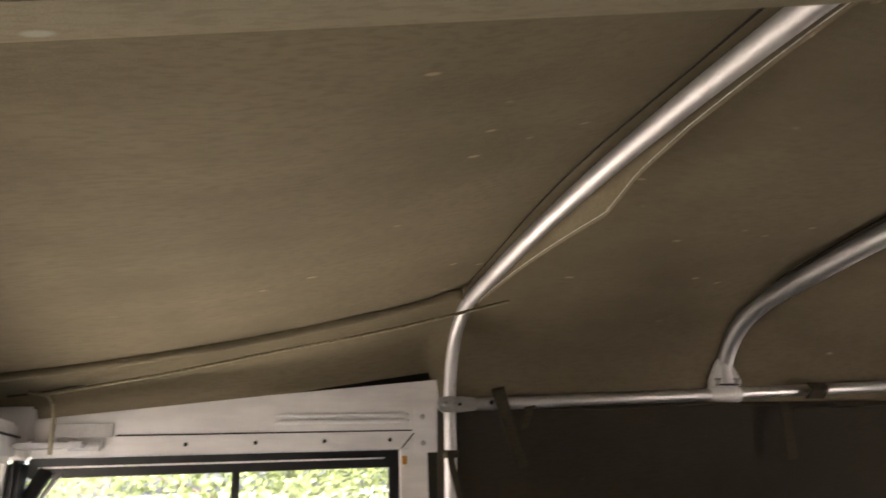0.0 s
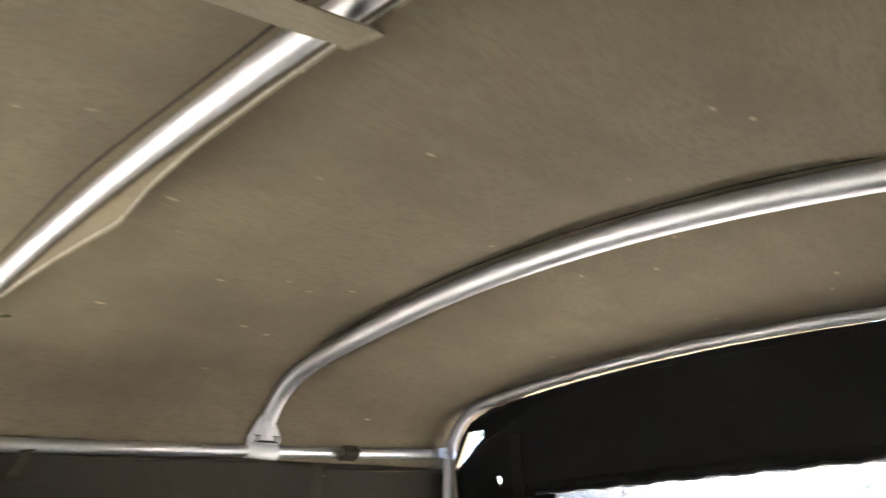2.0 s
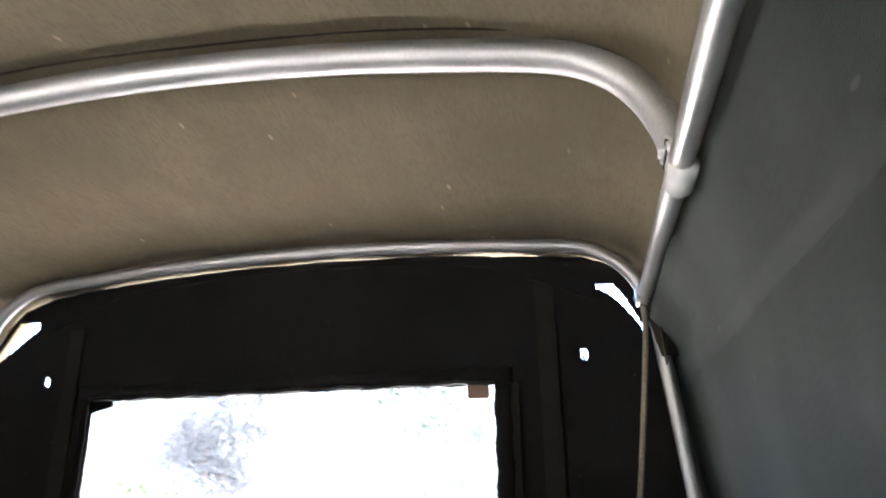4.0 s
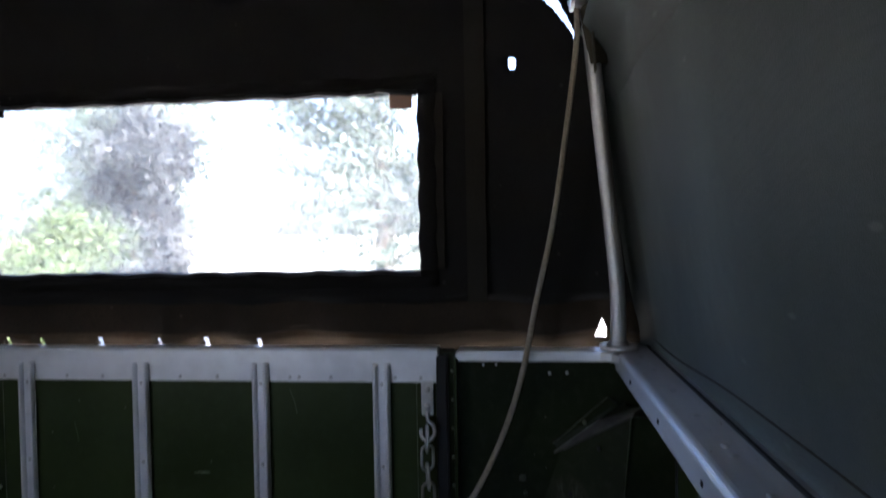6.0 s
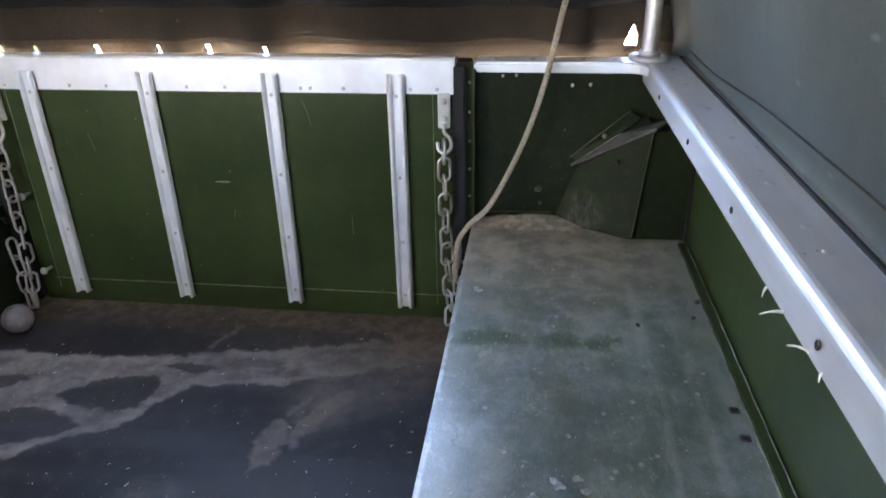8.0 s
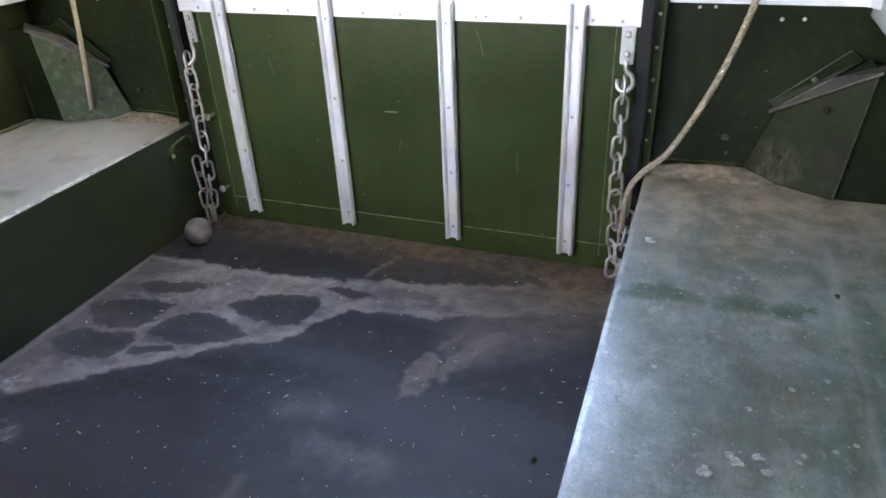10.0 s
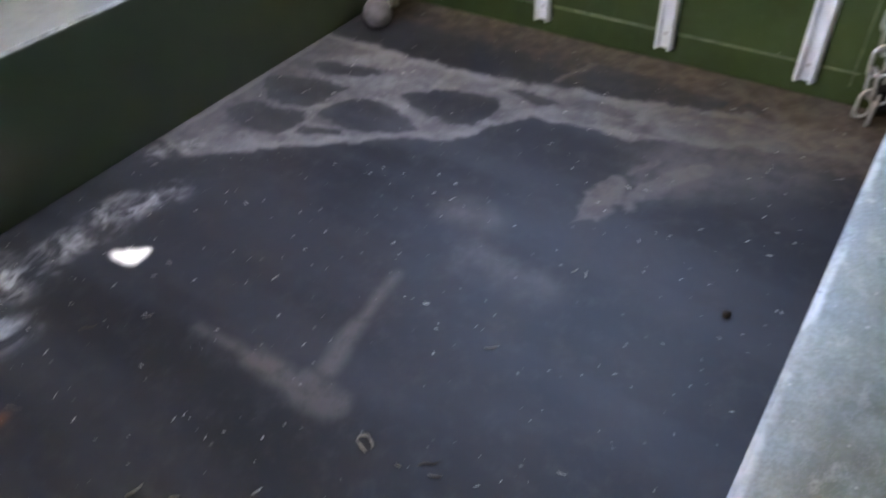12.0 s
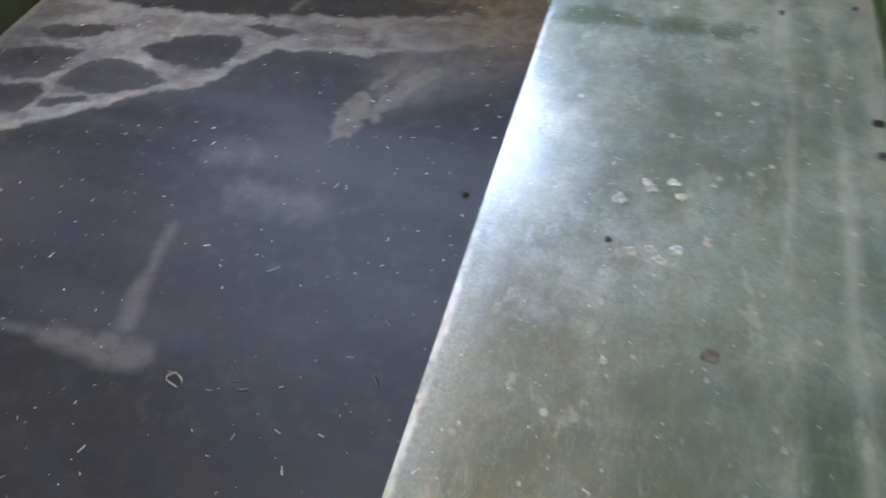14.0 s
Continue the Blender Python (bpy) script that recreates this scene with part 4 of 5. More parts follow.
rope("rope", [(0.676, -0.030, 1.06), (0.674, -0.030, 1.00), (0.655, -0.030, 0.855), (0.632, -0.032, 0.709), (0.602, -0.034, 0.575), (0.578, -0.038, 0.46), (0.545, -0.042, 0.36), (0.497, -0.048, 0.262), (0.462, -0.054, 0.226), (0.440, -0.052, 0.185), (0.435, -0.048, 0.11)], 0.0050, "pale cotton rope hanging from the rear hoop corner")
rope("rope", [(-0.672, -0.030, 1.05), (-0.66, -0.030, 0.85), (-0.655, -0.032, 0.62), (-0.645, -0.040, 0.505), (-0.640, -0.048, 0.45), (-0.648, -0.052, 0.36), (-0.668, -0.052, 0.243)], 0.0050, "pale cotton rope end hanging over the wheel box")


# ---- hood frame ----
def hoop_line(y, crown, k, low, lean=0.0, wide=0.0):
    """The bent line of a hoop; lean moves its feet forward, wide spreads its foot on the cab driver's far side."""
    zc = crown - k * 0.57**2
    half = [*low, (0.688, zc - 0.115), (0.668, zc - 0.070), (0.632, zc - 0.030), (0.57, zc)]
    half += [(x, crown - k * x * x) for x in (0.45, 0.30, 0.15)]

    def at(x, z, side):
        out = (wide if side < 0 else -0.4 * wide) * max(0.0, (abs(x) - 0.5) / 0.19)
        return (side * (x + out), y - lean * max(0.0, (crown - z) / 0.2), z)

    pts = [at(x, z, -1) for x, z in half] + [(0, y, crown)] + [at(x, z, 1) for x, z in reversed(half)]
    return smooth_line(pts, 5)


LEG = [(0.738, 0.50), (0.737, 0.60), (0.730, 0.685), (0.716, 0.83), (0.703, 0.965), (0.696, 1.04)]
HOOPS = ((-1.229, 1.226, 0.11), (-0.568, 1.277, 0.184), (-0.020, 1.214, 0.10))
RAIL_Z = 1.048


def hoop(y, crown, k, r, low, label, feet, lean=0.0, wide=0.0):
    h = thing("hood_hoop", (0, y, low[0][1]))
    line = [p - h.location for p in hoop_line(y, crown, k, low, lean, wide)]
    part("tube", tube(line, r, 18), TUBE, h, "", True)
    for side in (-1, 1):
        if feet == "flange":
            at = Vector((side * 0.738, 0, 0.001))
            bm = bmesh.new()
            add_tube(bm, [at, at + Vector((0, 0, 0.007))], 0.031, 20)
            add_tube(bm, [at + Vector((0, 0, 0.007)), at + Vector((0, 0, 0.014))], r + 0.003, 18)
            part("foot", bm, TUBE, h, "round foot flange", True)
            for dx in (-0.02, 0.02):
                part("bolt", dome(at + Vector((dx, -0.012, 0.007)), (0, 0, 1), 0.005), ZINC, h)
        else:
            # pressed saddle clamped over the side rail
            zr, cx, yo = RAIL_Z - h.location.z, side * (0.696 + (wide if side < 0 else -0.5 * wide)), -lean
            big = 1.0 if side < 0 else 0.62
            shape = [(-0.036, 0.004), (0.036, 0.004), (0.037, 0.016), (0.030, 0.030), (0.015, 0.062), (-0.015, 0.062), (-0.030, 0.030), (-0.037, 0.016)]
            bm = prism([(u * big + yo, zr + 0.012 + v * big) for u, v in shape], "x", cx - 0.021 * big, cx + 0.021 * big, 0.002)
            foot = part("foot", bm, ALU_WARM, h, "pressed metal saddle foot")
            face = cx - side * 0.020 * big
            part("channel", tube([(face, yo, zr + 0.012 + 0.060 * big), (face, yo, zr + 0.022)], [0.009 * big, 0.013 * big], 12), ALU_WARM, foot, "", True)
            part("gap", boxed((face - 0.002, yo - 0.030 * big, zr + 0.0165), (face + 0.002, yo + 0.030 * big, zr + 0.0205)), RUBBER, foot, "dark gap above the sleeve")
            for dy in (-0.024, 0.024):
                part("slot", boxed((face - 0.0015, yo + (dy - 0.008) * big, zr + 0.029), (face + 0.0015, yo + (dy + 0.008) * big, zr + 0.0315)), RUBBER, foot)
            part("sleeve", tube([(cx, -0.038 * big + yo, zr), (cx, 0.038 * big + yo, zr)], 0.0175 if side < 0 else 0.0145, 14), ALU_WARM, foot, "", True)
            for dy in (-0.024, 0.024):
                part("bolt", dome((cx - side * 0.022 * big, dy * big + yo, zr + 0.024), (-side, 0, 0), 0.0065 * big, 0.8), ZINC, foot)
    tagged(h, label, "hoop", "hood hoops")
    return h


hoop(*HOOPS[0], 0.0117, LEG, "bare metal front hood hoop tube", "flange")
hoop(*HOOPS[1], 0.019, [(0.694, 1.075)], "thick bare metal middle hood hoop standing on the side rails", "saddle", 0.030, 0.028)
hoop(*HOOPS[2], 0.0125, LEG, "bare metal rear hood hoop at the tailgate", "flange")


def side_rail(side):
    r = thing("side_rail", (-0.698 if side < 0 else 0.681, -0.62, RAIL_Z + (0.0 if side < 0 else 0.008)))
    mid = 0.024 if side < 0 else 0.0
    line = [(side * mid * (1 - (y / 0.6) ** 2), y, 0.035 * y) for y in (-0.60 + 0.1 * k for k in range(13))]
    part("tube", tube(line, 0.0125, 16), RAIL, r, "", True)
    for y in (-0.602, 0.588):
        z = 0.035 * y
        sgn = -1 if y < 0 else 1
        paddle = [(y + sgn * u, z + v) for u, v in ((0.032, -0.010), (0.036, 0.0), (0.032, 0.010), (0.024, 0.0145), (-0.012, 0.0145), (-0.040, 0.0115), (-0.040, -0.0115), (-0.012, -0.0145), (0.024, -0.0145))]
        lo, hi = sorted((-side * 0.009, -side * 0.0155))
        part("flattened_end", prism(paddle, "x", lo, hi, 0.001), RAIL, r)
        part("hole", dome((-side * 0.0157, y - sgn * 0.008, z), (-side, 0, 0), 0.003, 0.2), RUBBER, r)
        part("bolt", dome((-side * 0.0165, y + sgn * 0.020, z), (-side, 0, 0), 0.005), ZINC, r)
    part("pin", dome((-side * 0.0125, -0.53, -0.018), (-side, 0, 0), 0.0045), RUBBER, r)
    tagged(r, "bare metal side rail tube joining the hoops", "rail", "side rails")


side_rail(-1), side_rail(1)


# ---- canvas hood ----
hood = thing("canvas_hood", (0, -0.9, 1.2))


def at_hood(rows):
    return [[Vector(p) - hood.location for p in row] for row in rows]


def section(y):
    """Height of the crown, curve and side drop of the roof cloth at y."""
    st = ((-2.02, 1.075, 0.05), *HOOPS, (0.06, 1.195, 0.10))
    for (a, ca, ka), (b, cb, kb) in zip(st, st[1:]):
        if y <= b or b == st[-1][0]:
            f = (y - a) / (b - a)
            sag = 0.016 * math.sin(math.pi * max(0, min(1, f))) * (b - a) / 0.6
            return ca + (cb - ca) * f - sag, ka + (kb - ka) * f
    return st[-1][1:]


def roof_rows():
    rows = []
    ys = [-2.02 + 0.024 * i for i in range(88)]
    for y in ys:
        c, k = section(y)
        zc = c - k * 0.57**2
        cab = y < -1.25
        if cab:
            zh = 1.080 + (y + 1.262) * 0.10
            half = [(0.796, 0.985), (0.790, zh - 0.04), (0.770, zh + 0.004), (0.722, (zh + zc) / 2 + 0.012), (0.655, zc - 0.012), (0.58, zc + 0.012)]
        else:
            half = [(0.738, 0.985), (0.730, 1.025), (0.716, zc - 0.11), (0.690, zc - 0.055), (0.648, zc - 0.014), (0.58, zc + 0.012)]
        half += [(x, c - k * x * x + 0.025) for x in (0.45, 0.30, 0.15)]
        pts = [(-x, y, z) for x, z in half] + [(0, y, c + 0.025)] + [(x, y, z) for x, z in reversed(half)]
        line = smooth_line(pts, 4)
        rows.append([p + Vector((0, 0, 0.004 * noise.noise(Vector((p.x * 5, p.y * 5, 0.3))))) for p in line])
    return rows


ROOF_ROWS = roof_rows()


def sun_hole(m):
    """Unseen holes added by the front hoop, cut to shape two spots of sun."""
    if m.x < 0.5:
        return False
    fx, fy = m.x - m.z * SUN.x / SUN.z, m.y - m.z * SUN.y / SUN.z
    if -0.300 < fx < -0.258 and -0.800 < fy < -0.800 + 0.80 * (fx + 0.300):
        return True
    far = (m.x + W) / SUN.x
    return ((m.y - far * SUN.y + 0.835) / 0.016) ** 2 + ((m.z - far * SUN.z - 0.109) / 0.008) ** 2 < 1


def roof_sun_hole(i, j):
    return sun_hole((ROOF_ROWS[i][j] + ROOF_ROWS[i + 1][j + 1]) / 2)


part("roof", sheet(at_hood(ROOF_ROWS), 0.0012, roof_sun_hole), CANVAS, hood, "olive canvas roof with lint", True)

# loose sleeve edges sewn along the hoops, hanging a little behind them
def sleeve(y, c, k, profile):
    """profile: how far the loose edge hangs, from one side to the other, as (x, drop)."""
    rows = []
    x0, x1 = profile[0][0], profile[-1][0]
    for i in range(57):
        x = x0 + (x1 - x0) * i / 56
        z = c - k * x * x
        for (a, p), (b, q) in zip(profile, profile[1:]):
            if a <= x <= b:
                drop = p + (q - p) * (x - a) / (b - a)
        tuck = 0.006 * math.exp(-((x + 0.118) / 0.010) ** 2)
        y1, z1 = y + 0.016 + drop * 0.25, z - drop
        rows.append([(x, y + 0.012, z + 0.018), (x, y + 0.018 + tuck, z + 0.006 - drop * 0.4), (x, y1, z1), (x, y1 + 0.0005, z1 - 0.0045)])
    cl = part("hoop_sleeve", sheet(at_hood(rows), 0.0010), CANVAS, hood, "", True)
    part("sleeve_thread", tube([Vector(q[2]) - Vector((0, 0.0012, 0)) - hood.location for q in rows], 0.0007, 5), PALE_THREAD, cl, "pale stitched line", True)


for y0, reach in ((HOOPS[0][0] - 0.0165, 0.55), (HOOPS[1][0] - 0.032, 0.57)):
    line = []
    for i in range(49):
        x = reach * (i / 24 - 1)
        c, k = section(y0)
        line.append(Vector((x, y0 + 0.003 * math.sin(x * 11), c - k * x * x + 0.0205)) - hood.location)
    part("pocket_seam", tube(line, 0.0013, 6), STRIP, hood, "dark seam of the hoop pocket", True)
fold = [Vector(q) - hood.location for q in ((-0.617, -1.96, 1.064), (-0.606, -1.837, 1.079), (-0.596, -1.717, 1.098), (-0.581, -1.591, 1.120), (-0.567, -1.457, 1.148), (-0.554, -1.314, 1.184), (-0.53, -1.25, 1.196))]
part("fold", tube(smooth_line(fold, 5), 0.0090, 10), CANVAS, hood, "sewn fold along the roof edge", True)
sleeve(HOOPS[0][0], *HOOPS[0][1:], ((-0.56, 0.001), (-0.40, 0.010), (-0.28, 0.019), (-0.125, 0.032), (-0.09, 0.0265), (-0.045, 0.018), (0.05, 0.011), (0.20, 0.007), (0.42, 0.005)))
sleeve(HOOPS[1][0] + 0.004, *HOOPS[1][1:], ((-0.56, 0.003), (0.1, 0.003), (0.3, 0.006), (0.56, 0.003)))


def spaced(lo, hi, coarse, fine, zones):
    out, v = [], lo
    while v < hi:
        out.append(v)
        v += fine if any(a <= v < b for a, b in zones) else coarse
    return out + [hi]


def curtain_at(side, y, z):
    f = (z - 0.487) / 0.545
    x = 0.803 - 0.081 * f - 0.004 * math.sin(math.pi * f)
    wav = (0.008 * noise.noise(Vector((side * 3.1, y * 4.5, z * 2.0))) + 0.004 * math.sin(y * 17 + z * 3)) * min(1.0, f * 3)
    wav -= 0.030 * max(0.0, (y + 0.02) / 0.07) ** 2
    return Vector((side * (x + wav), y, z))


def side_curtain(side):
    rows = []
    for y in spaced(-1.31 if side > 0 else -1.245, 0.053, 0.045, 0.006, ((-1.23, -1.04),)):
        rows.append([curtain_at(side, y, 0.487 + 0.545 * f) for f in spaced(0.0, 1.0, 0.065, 0.011, ((0.46, 0.99),) if side > 0 else ())])

    def curtain_sun_hole(i, j):
        return sun_hole((rows[i][j] + rows[i + 1][j + 1]) / 2)

    cur = part("side_curtain", sheet(at_hood(rows), 0.0012, curtain_sun_hole), CANVAS_COOL_LIT if side > 0 else CANVAS_BOUNCE_LIT, hood, "canvas side curtain, tinted dark green for cool sky light" if side > 0 else "canvas side curtain, tinted dark brown for dim bounced light", True)
    hem = [curtain_at(side, y, 0.516 - 0.022 * y + 0.004 * math.sin(y * 9)) - Vector((side * 0.001, 0, 0)) - hood.location for y in (-1.24 + 0.02 * k for k in range(62))]
    part("hem_seam", tube(hem, 0.0014, 6), STRIP, cur, "", True)
    top = [Vector((side * 0.714, y, 1.030 - 0.012 * math.sin(math.pi * ((y + 1.25) % 0.62) / 0.62))) - hood.location for y in (-1.23 + 0.05 * k for k in range(25))]
    part("lacing_cord", tube(top, 0.0022, 6), WEBBING_DARK if side < 0 else STRIP, cur, "", True)
    if side > 0:
        # the top edge is drawn over the rail, and right round it towards the rear
        rows = []
        for k in range(36):
            y = -1.01 + 0.03 * k
            f = max(0.0, min(1.0, (y + 0.42) / 0.05))
            sag = 0.004 * math.sin(y * 23) + 0.003 * noise.noise(Vector((y * 8, 0, 9)))
            rows.append([curtain_at(1, y, 0.90) + Vector((0.002, 0, 0)), curtain_at(1, y, 0.94) - Vector((0.003, 0, 0)), (0.7245 + sag * 0.5, y, 0.985), (0.708 - 0.010 * f + sag, y, 1.022), (0.704 - 0.018 * f, y, 1.040 - 0.002 * f), (0.700 - 0.004 * f, y, 1.075)])
        part("curtain_top", sheet(at_hood(rows), 0.0012), CANVAS_COOL_LIT, cur, "", True)


side_curtain(1), side_curtain(-1)
part("door_flap", boxed(Vector((-0.778, -1.300, 0.49)) - hood.location, Vector((-0.763, -1.215, 1.045)) - hood.location, 0.004), WEBBING_DARK, hood, "dark canvas flap behind the door post")

# rear curtain with its clear window
WX0, WX1, WZ0, WZ1 = -0.448, 0.402, 0.632, 0.945


def curtain_y(x, z):
    return 0.042 - 0.010 * (z - 0.5) + (0.005 + 0.009 * max(0.0, min(1.0, (0.60 - z) / 0.06))) * math.sin(x * 27 + 1.5 * math.sin(x * 9) + z * 2) * (1.0 if z < 0.62 else 0.35) + 0.004 * noise.noise(Vector((x * 6, z * 6, 2)))


EYELETS = (-0.41, -0.33, -0.22, -0.10, -0.012, 0.10)


def rear_curtain():
    xs = spaced(-0.805, WX0, 0.02, 0.0035, ((-0.73, -0.55),))[:-1] + spaced(WX0, WX1, 0.01, 0.0025, ((WX0, WX0 + 0.056), *((e - 0.012, e + 0.01) for e in EYELETS)))[:-1] + spaced(WX1, 0.805, 0.02, 0.0022, ((0.55, 0.735),))
    zs = spaced(0.470, WZ0, 0.02, 0.0025, ((0.495, 0.55),))[:-1] + spaced(WZ0, WZ1, 0.02, 0.0025, ((WZ1 - 0.034, WZ1),))[:-1] + spaced(WZ1, 1.23, 0.012, 0.0035, ((0.975, 1.13),))

    def top(x):
        c, k = section(0.04)
        zc, a = c - k * 0.325, abs(x)
        if a < 0.58:
            return c - k * a * a + 0.012
        knots = ((0.58, zc + 0.010), (0.648, zc - 0.016), (0.69, zc - 0.055), (0.716, zc - 0.11), (0.76, zc - 0.2), (0.9, zc - 0.4))
        for (a0, z0), (a1, z1) in zip(knots, knots[1:]):
            if a <= a1:
                return z0 + (z1 - z0) * (a - a0) / (a1 - a0)

    rows = [[(x, curtain_y(x, z) + (0.02 * (0.51 - z) / 0.04 if z < 0.51 else 0), min(z, top(x))) for z in zs] for x in xs]

    def skip(i, j):
        x, z = (xs[i] + xs[i + 1]) / 2, (zs[j] + zs[j + 1]) / 2
        if zs[j] >= min(top(xs[i]), top(xs[i + 1])) - 0.001:
            return True
        if WX0 < x < WX1 and WZ0 < z < WZ1:
            # the upper corner is sewn across at a slant
            return not (x < WX0 + 0.05 and z > WZ1 - 0.012 + (x - WX0 - 0.05) * 0.25)
        a = abs(x)
        if x > 0 and 0.600 < a < 0.684:
            f = (a - 0.600) / 0.074
            if 1.112 - 0.028 * f - 0.050 * f * f < z < 1.120 - 0.086 * max(0, (a - 0.630) / 0.05) ** 1.3:
                return True
        if x < 0 and 0.606 < a < 0.715:
            f = (a - 0.606) / 0.10
            if 1.108 - 0.075 * f < z < 1.124 - 0.075 * max(0.0, (a - 0.66) / 0.05):
                return True
        if ((a - 0.568) / 0.008) ** 2 + ((z - 0.992) / 0.011) ** 2 < 1:
            return True
        if 0.704 < x < 0.728 and 0.503 < z < 0.545 - abs(x - 0.720) * 2.6:
            return True
        return any(((x - e) / 0.0036) ** 2 + ((z - 0.4995) / 0.0024) ** 2 < 1 for e in EYELETS)

    cur = part("rear_curtain", sheet(at_hood(rows), 0.0010, skip), REAR_CANVAS, hood, "dark olive canvas rear curtain with a clear window", True)
    # near-black layer added over all but the hem, painting in the curtain's shade
    lz = [0.574] + [z for z in zs if z > 0.580]
    lrows = [[(x, curtain_y(x, z) - 0.004, (z + 0.006 * noise.noise(Vector((x * 9, 0, 4))) if z < 0.577 else min(z, top(x)))) for z in lz] for x in xs]

    def lskip(i, j):
        z = (lz[j] + lz[j + 1]) / 2
        near = min(range(len(zs) - 1), key=lambda q: abs((zs[q] + zs[q + 1]) / 2 - z))
        return skip(i, near) or lz[j] >= min(top(xs[i]), top(xs[i + 1])) - 0.001

    part("shade_lining", sheet(at_hood(lrows), 0.0008, lskip), SHADE_LINING, cur, "near-black inner layer added for the curtain's shade", True)
    hz = spaced(0.519, 0.585, 0.013, 0.003, ((0.515, 0.548),))
    hem = [[(x, curtain_y(x, z) - 0.002, z + (0.005 * noise.noise(Vector((x * 9, 0, 4))) if z < 0.53 else 0.0)) for z in hz] for x in xs]
    part("hem_band", sheet(at_hood(hem), 0.0008, lambda i, j: 0.702 < xs[i] < 0.728 and hz[j] < 0.546 - abs(xs[i] - 0.719) * 2.6), HEM, cur, "double brown canvas hem", True)
    n = 24
    pane = [[(WX0 - 0.012 + (WX1 - WX0 + 0.024) * i / n, curtain_y(0, 0.8) - 0.002 + 0.0025 * math.sin(i * 0.9 + j), WZ0 - 0.012 + (WZ1 - WZ0 + 0.024) * j / 8) for j in range(9)] for i in range(n + 1)]
    ob = part("window_pane", sheet(at_hood(pane)), VINYL, cur, "clear hazy vinyl window", True)
    ob.visible_shadow = False
    # stitched border round the window
    for name, lo, hi in (("window_border", (WX0 - 0.03, WZ0 - 0.03), (WX1 + 0.03, WZ0 + 0.001)), ("window_border", (WX0 - 0.03, WZ1 - 0.001), (WX1 + 0.03, WZ1 + 0.03)), ("window_border", (WX0 - 0.03, WZ0 + 0.0015), (WX0 + 0.001, WZ1 - 0.0015)), ("window_border", (WX1 - 0.001, WZ0 + 0.0015), (WX1 + 0.03, WZ1 - 0.0015))):
        m = 16
        wide = hi[0] - lo[0] > hi[1] - lo[1]
        rows = []
        for i in range(m + 1):
            f = i / m
            if wide:
                x, wob_ = lo[0] + (hi[0] - lo[0]) * f, 0.0025 * math.sin(i * 2.1)
                rows.append([(x, 0.028, lo[1] + wob_), (x, 0.0265, hi[1] + wob_)])
            else:
                z, wob_ = lo[1] + (hi[1] - lo[1]) * f, 0.002 * math.sin(i * 1.7)
                rows.append([(lo[0] + wob_, 0.028, z), (hi[0] + wob_, 0.0265, z)])
        part(name, sheet(at_hood(rows), 0.0015), SHADE_LINING, cur, "", True)
    o = hood.location
    for z in (WZ0 - 0.002, WZ1 + 0.002):
        welt = [Vector((WX0 + (WX1 - WX0) * k / 60, 0.0240 + 0.0012 * math.sin(k * 1.9), z + 0.0020 * math.sin(k * 0.83) + 0.001 * math.sin(k * 2.3))) - o for k in range(61)]
        part("window_welt", tube(welt, 0.0038, 8), GLOSS, cur, "shiny black vinyl edge", True)
    part("corner_tape", boxed(Vector((0.352, 0.0235, 0.918)) - o, Vector((0.392, 0.0255, 0.945)) - o, 0.0006), TAPE, cur, "brown tape patch")
    for x0, x1, z0, z1 in ((0.485, 0.520, 0.575, 1.13), (0.424, 0.446, 0.635, 0.945), (-0.52, -0.485, 0.575, 1.10)):
        part("seam_strip", boxed(Vector((x0, 0.026, z0)) - o, Vector((x1, 0.0285, z1)) - o, 0.001), STRIP, cur)
    seam = [Vector((x, 0.030, 1.195 - 0.15 * x * x - 0.25 * max(0, abs(x) - 0.4))) - o for x in (-0.6 + 0.05 * k for k in range(25))]
    part("top_seam", tube(seam, 0.0016, 6), STRIP, cur, "", True)
    for x in EYELETS:
        part("eyelet", tube([Vector((x + 0.0050 * math.cos(a), 0.0375, 0.501 + 0.0045 * math.sin(a))) - o for a in (2 * math.pi * k / 12 for k in range(12))], 0.0012, 6, True), BARK, cur, "", True)
    rows = [[(x, 0.058 - 0.02 * (f > 0.9), section(0.05)[0] - 0.10 * x * x + 0.020 - 0.11 * f) for f in (0.0, 0.3, 0.6, 1.0)] for x in (-0.59 + 0.04 * k for k in range(30))]
    part("valance", sheet(at_hood(rows), 0.001), CANVAS, hood, "", True)


rear_curtain()


tagged(hood, "olive canvas hood with lint, seams and a clear rear window", "canvas hood")


# ---- straps and cords ----
def strap(points, width, across, mat, label, buckle=None):
    ob = thing("strap", points[0])
    o = ob.location
    pts, w = [Vector(p) - o for p in points], Vector(across).normalized() * width / 2
    part("webbing", ribbon(pts, width, across), mat, ob)
    line = smooth_line(pts, 8)
    for sgn in (-0.86, 0.86):
        part("stitching", tube([p + w * sgn - Vector((0, 0, 0.0012)) for p in line], 0.0007, 4), THREAD if mat is WEBBING else STRIP, ob)
    end = line[:4] if buckle is None else line[-4:]
    part("folded_end", sheet([[p - w * 1.03 - Vector((0, 0, 0.002)), p - Vector((0, 0, 0.0025)), p + w * 1.03 - Vector((0, 0, 0.002))] for p in end], 0.002), mat, ob)
    if buckle:
        part("end_tab", boxed(Vector(buckle) - o - Vector((0.006, 0.016, 0.012)), Vector(buckle) - o + Vector((0.002, 0.016, 0.012)), 0.003), mat, ob)
    tagged(ob, label, "strap", "hood straps")
    return ob


